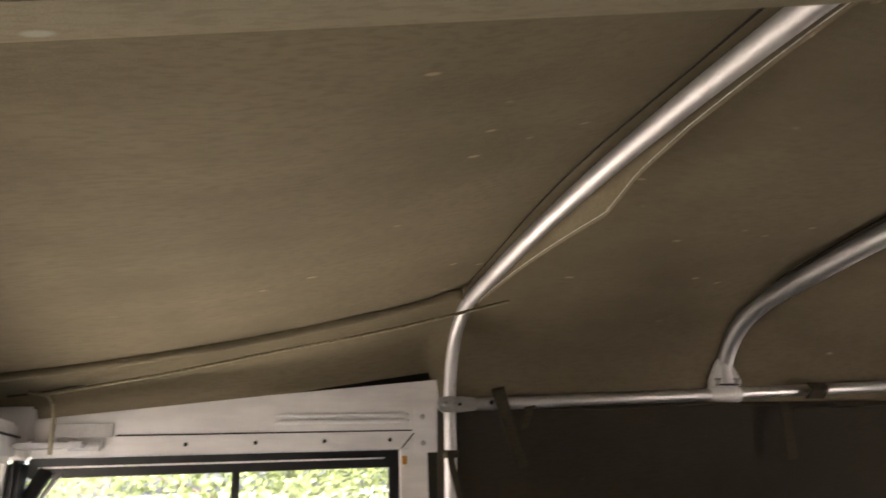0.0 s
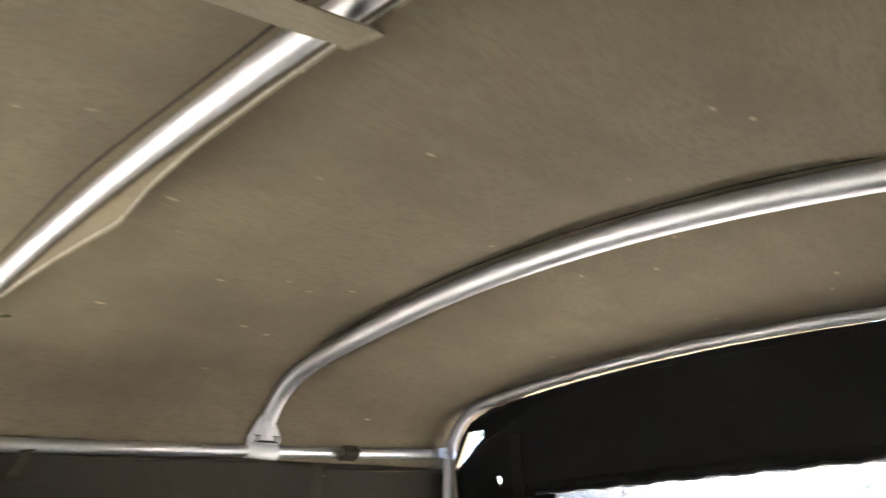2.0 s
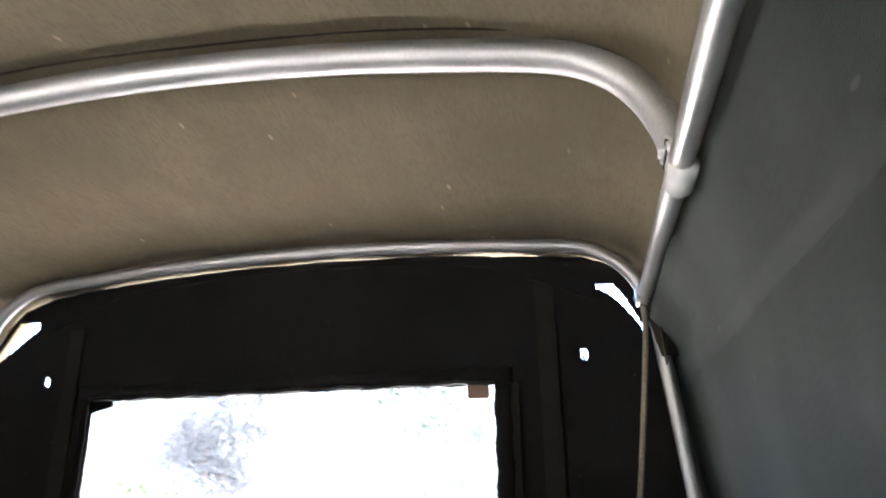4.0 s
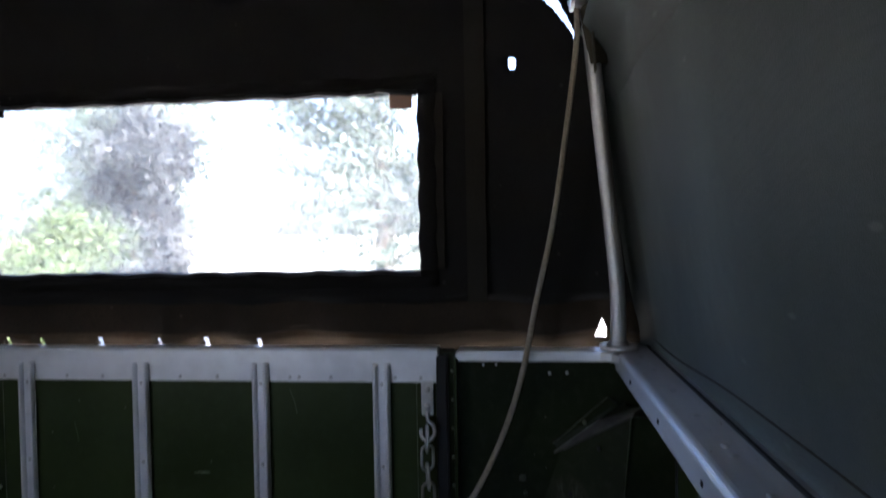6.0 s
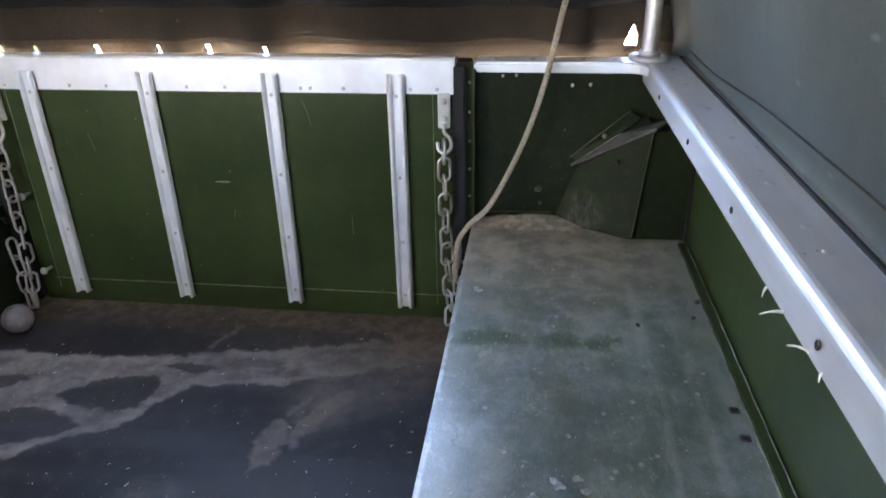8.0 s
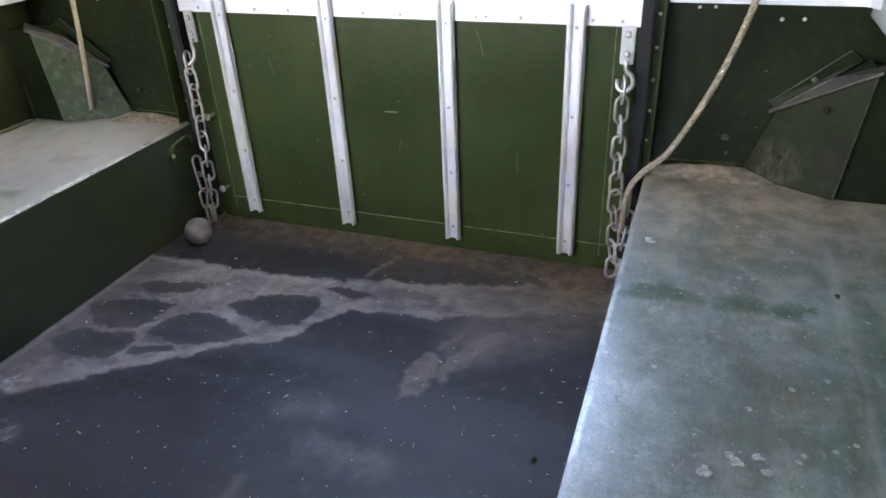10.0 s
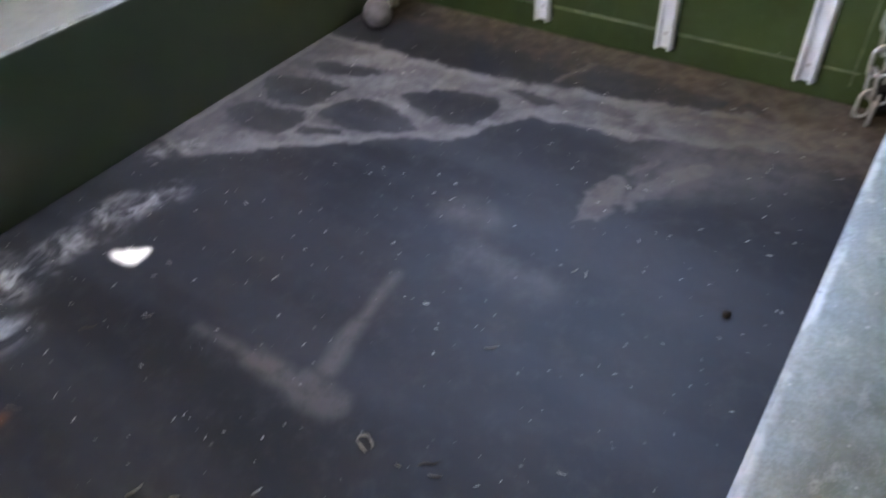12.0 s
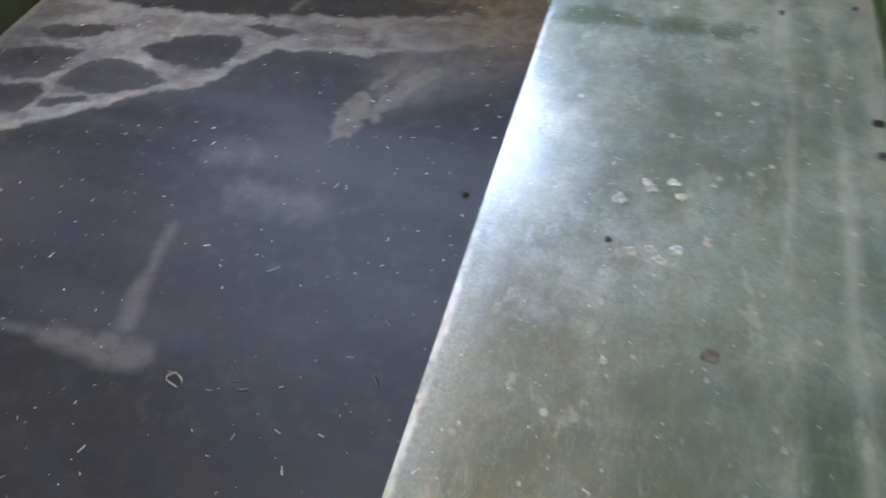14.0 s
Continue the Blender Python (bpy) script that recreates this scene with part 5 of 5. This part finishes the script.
strap([(0.283, -1.210, 1.2000), (0.281, -1.228, 1.1970), (0.277, -1.27, 1.189), (0.269, -1.45, 1.153), (0.258, -1.70, 1.103), (0.248, -1.94, 1.056)], 0.033, (1.0, 0.25, 0), WEBBING, "pale olive webbing strap under the canvas roof")
strap([(-0.687, -1.135, 1.058), (-0.681, -1.136, 1.050), (-0.682, -1.130, 1.03), (-0.684, -1.115, 0.98), (-0.684, -1.094, 0.912)], 0.026, (0, 1, 0.2), WEBBING_DARK, "dark olive canvas strap hanging from the side rail")
strap([(-0.702, -1.062, 1.036), (-0.699, -1.066, 1.022), (-0.699, -1.074, 1.000), (-0.701, -1.082, 0.982)], 0.026, (0, 1, 0.3), WEBBING_DARK, "short dark canvas tab sewn on the side curtain")
strap([(-0.690, -0.372, 1.070), (-0.682, -0.374, 1.052), (-0.70, -0.376, 1.035)], 0.05, (0, 1, 0), WEBBING_DARK, "dark canvas loop round the side rail")
strap([(-0.700, -0.462, 1.028), (-0.690, -0.468, 0.99), (-0.689, -0.476, 0.915)], 0.030, (0, 1, 0), WEBBING_DARK, "dark canvas strap hanging on the side curtain", (-0.689, -0.477, 0.92))
wrap = thing("hoop_wrap", (0.700, -0.022, 1.04))
part("cloth", tube([(-0.003, 0, 0.062), (0.0, 0, 0.02), (0.006, 0, -0.035), (0.0105, 0, -0.070)], [0.018, 0.0195, 0.0175, 0.0165], 14), WEBBING_DARK, wrap, "", True)
tagged(wrap, "dark canvas wrapped round the rear hoop leg", "wrap")
strap([(0.706, -0.045, 1.10), (0.700, -0.046, 1.03), (0.704, -0.044, 0.955)], 0.022, (0, 1, 0), WEBBING_DARK, "dark strap tied at the rear hoop corner")

tie = thing("leg_tie", (-0.7035, HOOPS[0][0], 0.94))
part("band", tube([(-0.001, 0, -0.007), (0.0, 0, 0.007)], 0.0143, 16), WEBBING_DARK, tie, "", True)
part("tail", ribbon([(0.014, -0.006, 0.004), (0.018, -0.002, -0.03), (0.018, 0.012, -0.09)], 0.012, (0, 1, 0.3)), WEBBING_DARK, tie)
tagged(tie, "dark webbing tie round the front hoop leg", "strap", "hood straps")

cord = thing("cord", (-0.464, -1.22, 1.162))
pts = [(-0.457, -1.197, 1.1665), (-0.464, -1.220, 1.162), (-0.516, -1.39, 1.126), (-0.567, -1.56, 1.098), (-0.62, -1.73, 1.069), (-0.67, -1.90, 1.045)]
part("line", tube([p - cord.location for p in smooth_line(pts, 6)], 0.0028, 6), THREAD, cord, "", True)
tagged(cord, "thin olive green cord stretched along the roof edge", "cord")


# ---- cab: door top, windscreen and closing walls ----
def cab_door(side):
    d = thing("door_top", (side * 0.745, -1.58, 0.5))
    o = Vector(d.location)
    def bx(lo, hi, bev=0.002):
        a, b_ = (min(lo[0] * side, hi[0] * side), lo[1], lo[2]), (max(lo[0] * side, hi[0] * side), hi[1], hi[2])
        return boxed(Vector(a) - o, Vector(b_) - o, bev)
    head = [(-1.236 - o.y, 0.953 - o.z), (-1.236 - o.y, 1.081 - o.z), (-1.55 - o.y, 1.052 - o.z), (-1.925 - o.y, 1.014 - o.z), (-1.925 - o.y, 0.953 - o.z)]
    lo, hi = sorted((side * 0.742, side * 0.760))
    header = part("header", prism(head, "x", lo - o.x, hi - o.x, 0.003), ALU_WARM, d, "bare aluminium header panel")
    for z in (1.0035, 1.0145):
        rib = [(side * 0.7385 - o.x, y - o.y, z - o.z) for y in (-1.543, -1.53, -1.42, -1.31, -1.297)]
        part("bead", tube(rib, [0.001, 0.0042, 0.0042, 0.0042, 0.001], 10), ALU_WARM, header, "", True)
    part("lower_strip", bx((0.7385, -1.80, 0.9545), (0.7425, -1.300, 0.9845), 0.001), ALU_WARM, header)
    # the shadow of the lap joint, laid in as a thin dark line
    part("joint", bx((0.7405, -1.80, 0.9847), (0.7425, -1.292, 0.9870), 0.0003), RUBBER, header, "dark line standing in for the lap joint's shadow")
    part("end_plate", bx((0.7375, -1.895, 0.984), (0.7425, -1.805, 1.006), 0.001), ZINC, header)
    part("latch", bx((0.728, -1.872, 0.962), (0.7425, -1.818, 0.978), 0.004), ZINC, header, "zinc hood latch")
    for y in (-1.69, -1.575, -1.455, -1.335):
        part("screw", dome((side * 0.7380 - o.x, y - o.y, 0.969 - o.z), (-side, 0, 0), 0.0035), RUBBER, header)
    post = part("rear_post", bx((0.740, -1.316, -0.30), (0.760, -1.2625, 0.9525)), ALU_WARM, d, "bare aluminium rear post")
    part("corner_plate", bx((0.7375, -1.286, 0.9870), (0.7415, -1.237, 1.030), 0.001), ALU_WARM, d)
    part("corner_plate", bx((0.7375, -1.288, 0.9450), (0.7415, -1.237, 0.9855), 0.001), ALU_WARM, d)
    part("mitre_joint", tube([(side * 0.7382 - o.x, -1.314 - o.y, 0.952 - o.z), (side * 0.7382 - o.x, -1.289 - o.y, 0.980 - o.z)], 0.0012, 5), RUBBER, d, "dark mitre joint")
    for z in (1.01, 0.962):
        part("bolt", dome((side * 0.7365 - o.x, -1.272 - o.y, z - o.z), (-side, 0, 0), 0.005), ZINC, d)
    part("sticker", bx((0.7385, -1.312, 0.925), (0.7400, -1.303, 0.940), 0.0005), AMBER, post, "small amber sticker")
    part("top_channel", bx((0.745, -1.925, 0.921), (0.758, -1.3165, 0.9525)), BLACK_TRIM, d, "black window channel")
    part("rear_channel", bx((0.745, -1.336, 0.535), (0.758, -1.3165, 0.9265)), BLACK_TRIM, d)
    part("slider_bar", bx((0.746, -1.612, 0.535), (0.756, -1.598, 0.9265)), BLACK_TRIM, d)
    rake = [(side * 0.748 - o.x, -1.897 - o.y, 0.934 - o.z), (side * 0.748 - o.x, -1.935 - o.y, 0.865 - o.z), (side * 0.748 - o.x, -1.995 - o.y, 0.757 - o.z)]
    part("raked_seal", tube(rake, 0.012, 10), RUBBER, d, "black rubber seal of the raked front edge", True)
    part("raked_channel", tube([(u - side * 0.004, v + 0.021, w) for u, v, w in rake], 0.004, 8), ALU_RAIL, d, "", True)
    part("sill_lip", bx((0.7365, -1.86, 0.9515), (0.7415, -1.300, 0.9540), 0.0006), ALU, d, "bright folded lip")
    if side < 0:
        # dark strip added as the shade in the gap between header and canvas
        flap = [(u - o.y, v - o.z) for u, v in ((-1.62, 1.040), (-1.238, 1.074), (-1.238, 1.099), (-1.45, 1.067))]
        part("gap_shade_strip", prism(flap, "x", -0.7655 - o.x, -0.7610 - o.x), STRIP, d, "dark strip standing in for the shaded gap above the header")
    part("bright_strip", bx((0.7425, -1.91, 0.936), (0.745, -1.345, 0.939), 0.0005), ALU_WARM, d)
    # the unseen right window is closed with an added screen against the sun
    if side > 0:
        part("sun_block_screen", bx((0.7485, -1.925, 0.535), (0.7565, -1.3365, 0.9265), 0.001), CANVAS_COOL_LIT, d, "unseen canvas screen added to keep the sun out")
    else:
        pane = part("glass", bx((0.7505, -1.925, 0.535), (0.7535, -1.3365, 0.9265), 0), GLASS, d)
        pane.visible_shadow = False
    part("lower_panel", bx((0.742, -1.925, -0.3), (0.760, -1.3165, 0.5345)), GREEN, d)
    tagged(d, "bare aluminium door top with a sliding window", "door", "cab doors")


cab_door(-1), cab_door(1)

screen = thing("windscreen_frame", (0, -1.97, 0.62))
o = Vector(screen.location)
part("header_rail", boxed(Vector((-0.741, -1.995, 0.950)) - o, Vector((0.741, -1.945, 1.008)) - o, 0.006), ALU_WARM, screen, "bare aluminium header rail")
part("rail_flange", boxed(Vector((-0.741, -1.944, 0.984)) - o, Vector((0.741, -1.940, 0.987)) - o, 0.001), RUBBER, screen, "dark joint along the header rail")
part("hood_flap", boxed(Vector((-0.76, -1.995, 1.0085)) - o, Vector((0.76, -1.988, 1.10)) - o, 0.002), STRIP, screen, "dark canvas flap over the header rail")
for side in (-1, 1):
    lo, hi = sorted((side * 0.680, side * 0.735))
    part("pillar", boxed(Vector((lo, -1.995, 0.62)) - o, Vector((hi, -1.945, 0.9495)) - o, 0.006), ALU_WARM, screen)
    lo, hi = sorted((side * 0.664, side * 0.679))
    part("rubber_seal", boxed(Vector((lo, -1.982, 0.62)) - o, Vector((hi, -1.955, 0.9495)) - o, 0.005), RUBBER, screen)
    lo, hi = sorted((side * 0.700, side * 0.762))
    part("door_seal", boxed(Vector((lo, -1.9445, 0.62)) - o, Vector((hi, -1.9265, 0.9495)) - o, 0.006), RUBBER, screen, "black rubber door seal")
    lo, hi = sorted((side * 0.7425, side * 0.790))
    part("corner_block", boxed(Vector((lo, -1.985, 0.95)) - o, Vector((hi, -1.9265, 1.035)) - o, 0.004), ALU_WARM, screen)
    lo, hi = sorted((side * 0.705, side * 0.737))
    br = part("hood_bracket", boxed(Vector((lo, -1.944, 0.966)) - o, Vector((hi, -1.842, 0.975)) - o, 0.003), ZINC, screen, "zinc hood bracket")
    for y in (-1.86, -1.89, -1.92):
        part("bolt", dome(Vector((side * 0.715, y, 0.976)) - o, (0, 0, 1), 0.006, 0.8), ZINC, br)
glass = part("glass", boxed(Vector((-0.663, -1.972, 0.62)) - o, Vector((0.663, -1.968, 0.9495)) - o), GLASS, screen)
glass.visible_shadow = False
tagged(screen, "bare aluminium windscreen frame with black seals", "windscreen")

tagged(part("bulkhead", boxed((-0.745, -2.03, -0.4), (0.745, -2.0, 0.76)), GREEN), "dark green painted front bulkhead", "wall", kind="structure")
tagged(part("cab_floor", boxed((-0.83, -2.03, -0.45), (0.83, -1.30, -0.42)), RUBBER), "black rubber cab floor", "floor", kind="structure")
# unseen panel added at this height to block cab light from the load floor
tagged(part("light_block_wall", boxed((-0.821, -1.33, -0.42), (0.821, -1.302, 0.55)), GREEN), "unseen dark green panel raised to keep cab light off the floor", "wall", kind="structure")

clip = thing("roof_clip", (-0.69, -1.905, 1.045))
part("strap_end", ribbon([(0.012, 0.06, 0.018), (0.006, 0.0, 0.006), (0.0, -0.05, 0.0)], 0.012, (1, 0, 0)), WEBBING_DARK, clip)
part("wire", tube(smooth_line([(0.01, -0.02, 0.004), (0.022, 0.012, -0.004), (0.020, 0.022, -0.03), (0.012, 0.022, -0.09)], 6), 0.003, 7), THREAD, clip, "", True)
tagged(clip, "cord tied off at the windscreen corner", "cord")


# ---- small things lying about ----
DIRT = material("dry_brown_dirt", build=plain_noise((0.33, 0.28, 0.205), 0.95, 70, 0.5, 0.9))


def dirt_heap(side):
    rows = []
    for i in range(36):
        x = 0.468 + 0.345 * i / 35
        row = []
        for j in range(12):
            f = j / 11
            h = 0.013 * math.exp(-(((x - 0.58) / 0.10) ** 2)) + 0.003
            y = -0.004 - 0.085 * f * (0.7 + 0.5 * noise.noise(Vector((x * 14, side, 0))))
            row.append((side * x, y, HB - 0.003 + h * (1 - f) ** 2 + 0.003 * noise.noise(Vector((x * 40, y * 40, side))) * (1 - f)))
        rows.append(row)
    tagged(part("dirt", sheet(rows, 0.002), DIRT, None, "", True), "dry brown dirt swept into the rear corner", "dirt", kind="stuff")


dirt_heap(1), dirt_heap(-1)

def chip(name, at, size, mat, label, cat, bend=0.5, turn=0.0):
    """A curled dry flake."""
    rows = []
    for i in range(9):
        f = i / 8 - 0.5
        a = f * bend * 4
        r = size / max(bend * 4, 0.1)
        rows.append([(r * math.sin(a), size * w * (1 - 1.6 * f * f), 0.0012 + r * (1 - math.cos(a)) * 0.35 + 0.001 * abs(w) * 6) for w in (-0.05, 0.006 * i - 0.02, 0.045)])
    ob = part(name, sheet(rows, 0.0008), mat, None, "", True)
    ob.matrix_world = pose(*at, 0, 0, turn)
    return tagged(ob, label, cat, "floor litter")


def loop_chip(at):
    pts = [(0.0115 * math.cos(a) * (1.25 if math.cos(a) > 0 else 0.8), (0.008 + 0.003 * math.cos(a * 1.7)) * math.sin(a), 0.002 + 0.002 * (1 + math.sin(a * 2))) for a in (0.5 + 5.4 * k / 16 for k in range(17))]
    ob = part("leaf_curl", tube(pts, [0.0007 + 0.0013 * math.sin(math.pi * k / 16) * (0.5 + 0.5 * math.sin(k)) for k in range(17)], 6), PAPER, None, "", True)
    ob.matrix_world = Matrix.Translation(at) @ pose(0, 0, 0, 0, 0, -40) @ Matrix.Diagonal((0.8, 0.9, 0.9, 1))
    return tagged(ob, "curled pale dry leaf strip on the floor", "leaf", "floor litter")


loop_chip((0.161, -0.830, 0.0))
for at, size, turn in (((0.200, -0.668, 0), 0.017, 40), ((0.237, -0.822, 0), 0.015, 20), ((0.371, -0.776, 0), 0.020, -50), ((0.222, -0.518, 0), 0.012, 70), ((0.236, -0.517, 0), 0.012, 110), ((0.010, -0.989, 0), 0.020, 75), ((0.047, -0.972, 0), 0.011, 35), ((0.333, -0.756, 0), 0.010, 10), ((0.293, -0.856, 0), 0.010, -20), ((0.251, -0.873, 0), 0.009, 80), ((-0.163, -0.842, 0), 0.013, 55), ((-0.215, -0.770, 0), 0.013, -15), ((0.202, -0.832, 0), 0.008, 5)):
    chip("leaf_chip", at, size, PAPER, "curled pale dry leaf chip on the floor", "leaf", 0.55, turn)
for at, turn in (((-0.210, -0.893, 0.0), 50), ((-0.180, -1.003, 0.0), 20), ((0.225, -0.815, 0.0), 40)):
    ob = part("twig", tube([(-0.010, 0, 0.0008), (-0.003, 0.0015, 0.0011), (0.005, -0.001, 0.0009), (0.010, 0.002, 0.0008)], [0.0006, 0.0008, 0.0006, 0.0003], 6), BARK, None, "", True)
    ob.matrix_world = pose(*at, 0, 0, turn)
    tagged(ob, "thin dark dry twig on the floor", "twig", "floor litter")


def pebble(at, r):
    bm = bmesh.new()
    bmesh.ops.create_icosphere(bm, subdivisions=2, radius=r)
    for v in bm.verts:
        v.co *= 0.8 + 0.35 * noise.noise(v.co / r * 1.3 + Vector(at) * 9)
        v.co.z *= 0.75
    low = min(v.co.z for v in bm.verts)
    ob = part("pebble", bm, STONE, None, "", True)
    ob.location = Vector(at) - Vector((0, 0, low))
    return tagged(ob, "small dark stone on the floor" if at[2] < 0.1 else "small dark stone on the wheel box", "stone", "floor litter")


pebble((0.392, -0.493, 0.0), 0.006)
pebble((0.573, -0.708, HB), 0.0035)
pebble((0.800, -0.274, HB), 0.0045)
pebble((0.787, -0.317, HB), 0.0035)
pebble((0.711, -0.343, HB), 0.0040)


def grit(name, n, area, z, mat, label, size):
    bm = bmesh.new()
    rnd = random.Random(name)
    for _ in range(n):
        x, y = rnd.uniform(area[0], area[1]), rnd.uniform(area[2], area[3])
        s, a = size[0] + (size[1] - size[0]) * rnd.random() ** 2.2, rnd.uniform(0, math.pi)
        l = s * (1.0 + 2.6 * rnd.random() ** 1.6)
        c, d = math.cos(a), math.sin(a)
        v = [bm.verts.new((x + c * u * l - d * w * s, y + d * u * l + c * w * s, z + h * s)) for u, w, h in ((-0.5, -0.3, 0.1), (0.5, -0.25, 0.1), (0.5, 0.3, 0.15), (-0.4, 0.35, 0.12), (0, 0, 0.55))]
        for i in range(4):
            bm.faces.new((v[i], v[(i + 1) % 4], v[4]))
    return tagged(part(name, bm, mat), label, "grit", kind="stuff")


grit("floor_grit", 620, (-0.45, 0.45, -1.2, -0.02), 0.0, GRIT, "pale grit and straw bits scattered on the floor", (0.0007, 0.0030))
grit("box_grit", 260, (0.475, 0.80, -1.2, -0.03), HB, GRIT, "pale grit scattered on the wheel box", (0.0008, 0.0022))
grit("left_box_grit", 120, (-0.80, -0.475, -1.0, -0.03), HB, PAPER, "pale grit scattered on the wheel box", (0.0008, 0.0022))
grit("rail_grit", 24, (0.745, 0.785, -1.1, -0.05), 0.5005, PAPER, "pale crumbs on the capping rail", (0.0012, 0.003))


def blob(at, r, mat, label, flat=0.2, ragged=1.0):
    bm = bmesh.new()
    r *= 0.85
    bmesh.ops.create_icosphere(bm, subdivisions=3, radius=r)
    for v in bm.verts:
        v.co *= 0.9 + 0.9 * ragged * noise.noise(v.co / r * 1.1 + Vector(at) * 137) + 0.25 * noise.noise(v.co / r * 4 + Vector(at) * 71)
        v.co.z *= flat
    ob = part("paint_blister", bm, mat, None, "", True)
    ob.location = at
    return tagged(ob, label, "paint flake", "paint blisters")


BLISTER = material("pale_blister", build=plain_noise((0.38, 0.395, 0.37), 0.3, 160, 0.6))
RUST = material("rust_stain", build=plain_noise((0.14, 0.115, 0.095), 0.6, 120, 0.6))
blob((0.658, -0.797, HB), 0.009, RUST, "brown rusty paint fleck on the wheel box", 0.05, 0.35)
for x, y, r in ((0.577, -0.658, 0.0075), (0.596, -0.633, 0.005), (0.602, -0.640, 0.006), (0.619, -0.629, 0.006), (0.626, -0.644, 0.006), (0.591, -0.715, 0.006), (0.607, -0.710, 0.006), (0.614, -0.719, 0.006), (0.628, -0.705, 0.006), (0.651, -0.691, 0.006), (0.547, -0.597, 0.004), (0.686, -0.503, 0.004), (0.493, -0.265, 0.009), (0.715, -0.34, 0.004), (0.632, -0.21, 0.004)):
    blob((x, y, HB), r, BLISTER, "pale blistered paint fleck on the wheel box", 0.38, 0.65)
rnd = random.Random(41)
for _ in range(46):
    blob((rnd.uniform(0.50, 0.775), rnd.uniform(-0.95, -0.10), HB), rnd.uniform(0.0016, 0.0038), BLISTER, "small raised paint blister on the wheel box", 0.5, 0.3)

for at, end in (((0.735, -0.683, 0.464), (0.732, -0.686, 0.457)), ((0.735, -0.722, 0.466), (0.7195, -0.722, 0.4635)), ((0.735, -0.770, 0.467), (0.7235, -0.764, 0.4665)), ((0.735, -0.792, 0.467), (0.733, -0.795, 0.462))):
    a, b_ = Vector(at), Vector(end)
    t_ = part("frayed_thread", tube(smooth_line([Vector((0, 0, 0)), (b_ - a) * 0.5 + Vector((0, 0.001, 0.0006)), b_ - a], 5), [0.0012 - 0.0008 * k / 10 for k in range(11)], 6), PALE_THREAD, None, "", True)
    t_.location = at
    tagged(t_, "pale frayed thread caught under the capping rail", "thread", "frayed threads")


# ---- outside ----
bm = bmesh.new()
bmesh.ops.create_grid(bm, x_segments=40, y_segments=40, size=400)
ground = part("ground", bm, GRAVEL)
ground.location = (0, 0, -0.78)
tagged(ground, "pale sunlit gravel yard round the vehicle", "gravel", kind="structure")


def tree(name, at, height, spread, low, n, mat, size, label, seed, droop=0.0):
    t = thing(name, at)
    rnd = random.Random(seed)
    bm = bmesh.new()
    add_tube(bm, [(0, 0, 0), (0.05 * height * 0.2, 0, height * 0.35), (0, 0.03, height * 0.8)], [0.05 * spread + 0.05, 0.04 * spread + 0.03, 0.02], 9)
    tips = []
    for k in range(9):
        a, h = k * 2.4, height * (0.3 + 0.06 * k)
        tip = Vector((math.cos(a) * spread * rnd.uniform(0.4, 0.9), math.sin(a) * spread * rnd.uniform(0.4, 0.9), min(height, h + spread * 0.4)))
        add_tube(bm, [(0, 0, h), tip * 0.5 + Vector((0, 0, h * 0.5 + 0.05)), tip], [0.035, 0.022, 0.008], 6)
        tips.append(tip)
    part("trunk", bm, BARK, t, "", True)
    clumps = [Vector((rnd.gauss(0, spread * 0.45), rnd.gauss(0, spread * 0.45), rnd.uniform(low, height))) for _ in range(26)] + tips
    verts, faces = [], []
    for i in range(n):
        c = rnd.choice(clumps)
        p = c + Vector((rnd.gauss(0, 1), rnd.gauss(0, 1), rnd.gauss(0, 1))) * spread * 0.17
        if droop:
            p.z -= abs(rnd.gauss(0, droop))
        p.z = max(p.z, 0.02)
        q = Euler((rnd.uniform(0, 6.3), rnd.uniform(0, 6.3), rnd.uniform(0, 6.3))).to_matrix()
        s = size * rnd.uniform(0.6, 1.3)
        for u, v in ((0, 0.9), (-0.45, 0), (0, -0.9), (0.45, 0)):
            verts.append(p + q @ Vector((u * s, v * s, 0.1 * s * abs(v))))
        faces.append((4 * i, 4 * i + 1, 4 * i + 2, 4 * i + 3))
    me = bpy.data.meshes.new("crown")
    me.from_pydata(verts, [], faces)
    me.materials.append(mat)
    new("crown", me).parent = t
    tagged(t, label, "tree" if "bush" not in name else "bush", "garden trees")


GZ = -0.78
tree("bush", (-4.25, 4.8, GZ), 1.6, 0.66, 0.1, 9500, LEAF, 0.06, "light green garden bush behind the vehicle", 1)
tree("tree", (-4.5, 7.4, GZ), 3.2, 0.62, 0.4, 15000, LEAF_DARK, 0.085, "dark-leaved tall garden tree behind the yard", 2)
tree("willow_tree", (-1.3, 7.8, GZ), 4.8, 1.3, 0.5, 8500, LEAF_PALE, 0.085, "pale drooping willow tree in sunlight", 3, 0.8)
tree("tree", (-8.5, 13.0, GZ), 5.0, 2.4, 0.8, 5200, LEAF_PALE, 0.13, "pale tall garden tree beyond the yard", 6)
tree("bush", (-7.0, -4.3, GZ), 2.6, 2.0, 0.2, 15000, LEAF_SUNNY, 0.055, "green hedge bush beside the cab", 4)
tree("bush", (-7.5, -0.9, GZ), 2.8, 1.8, 0.2, 12000, LEAF_SUNNY, 0.055, "green hedge bush beside the cab", 5)
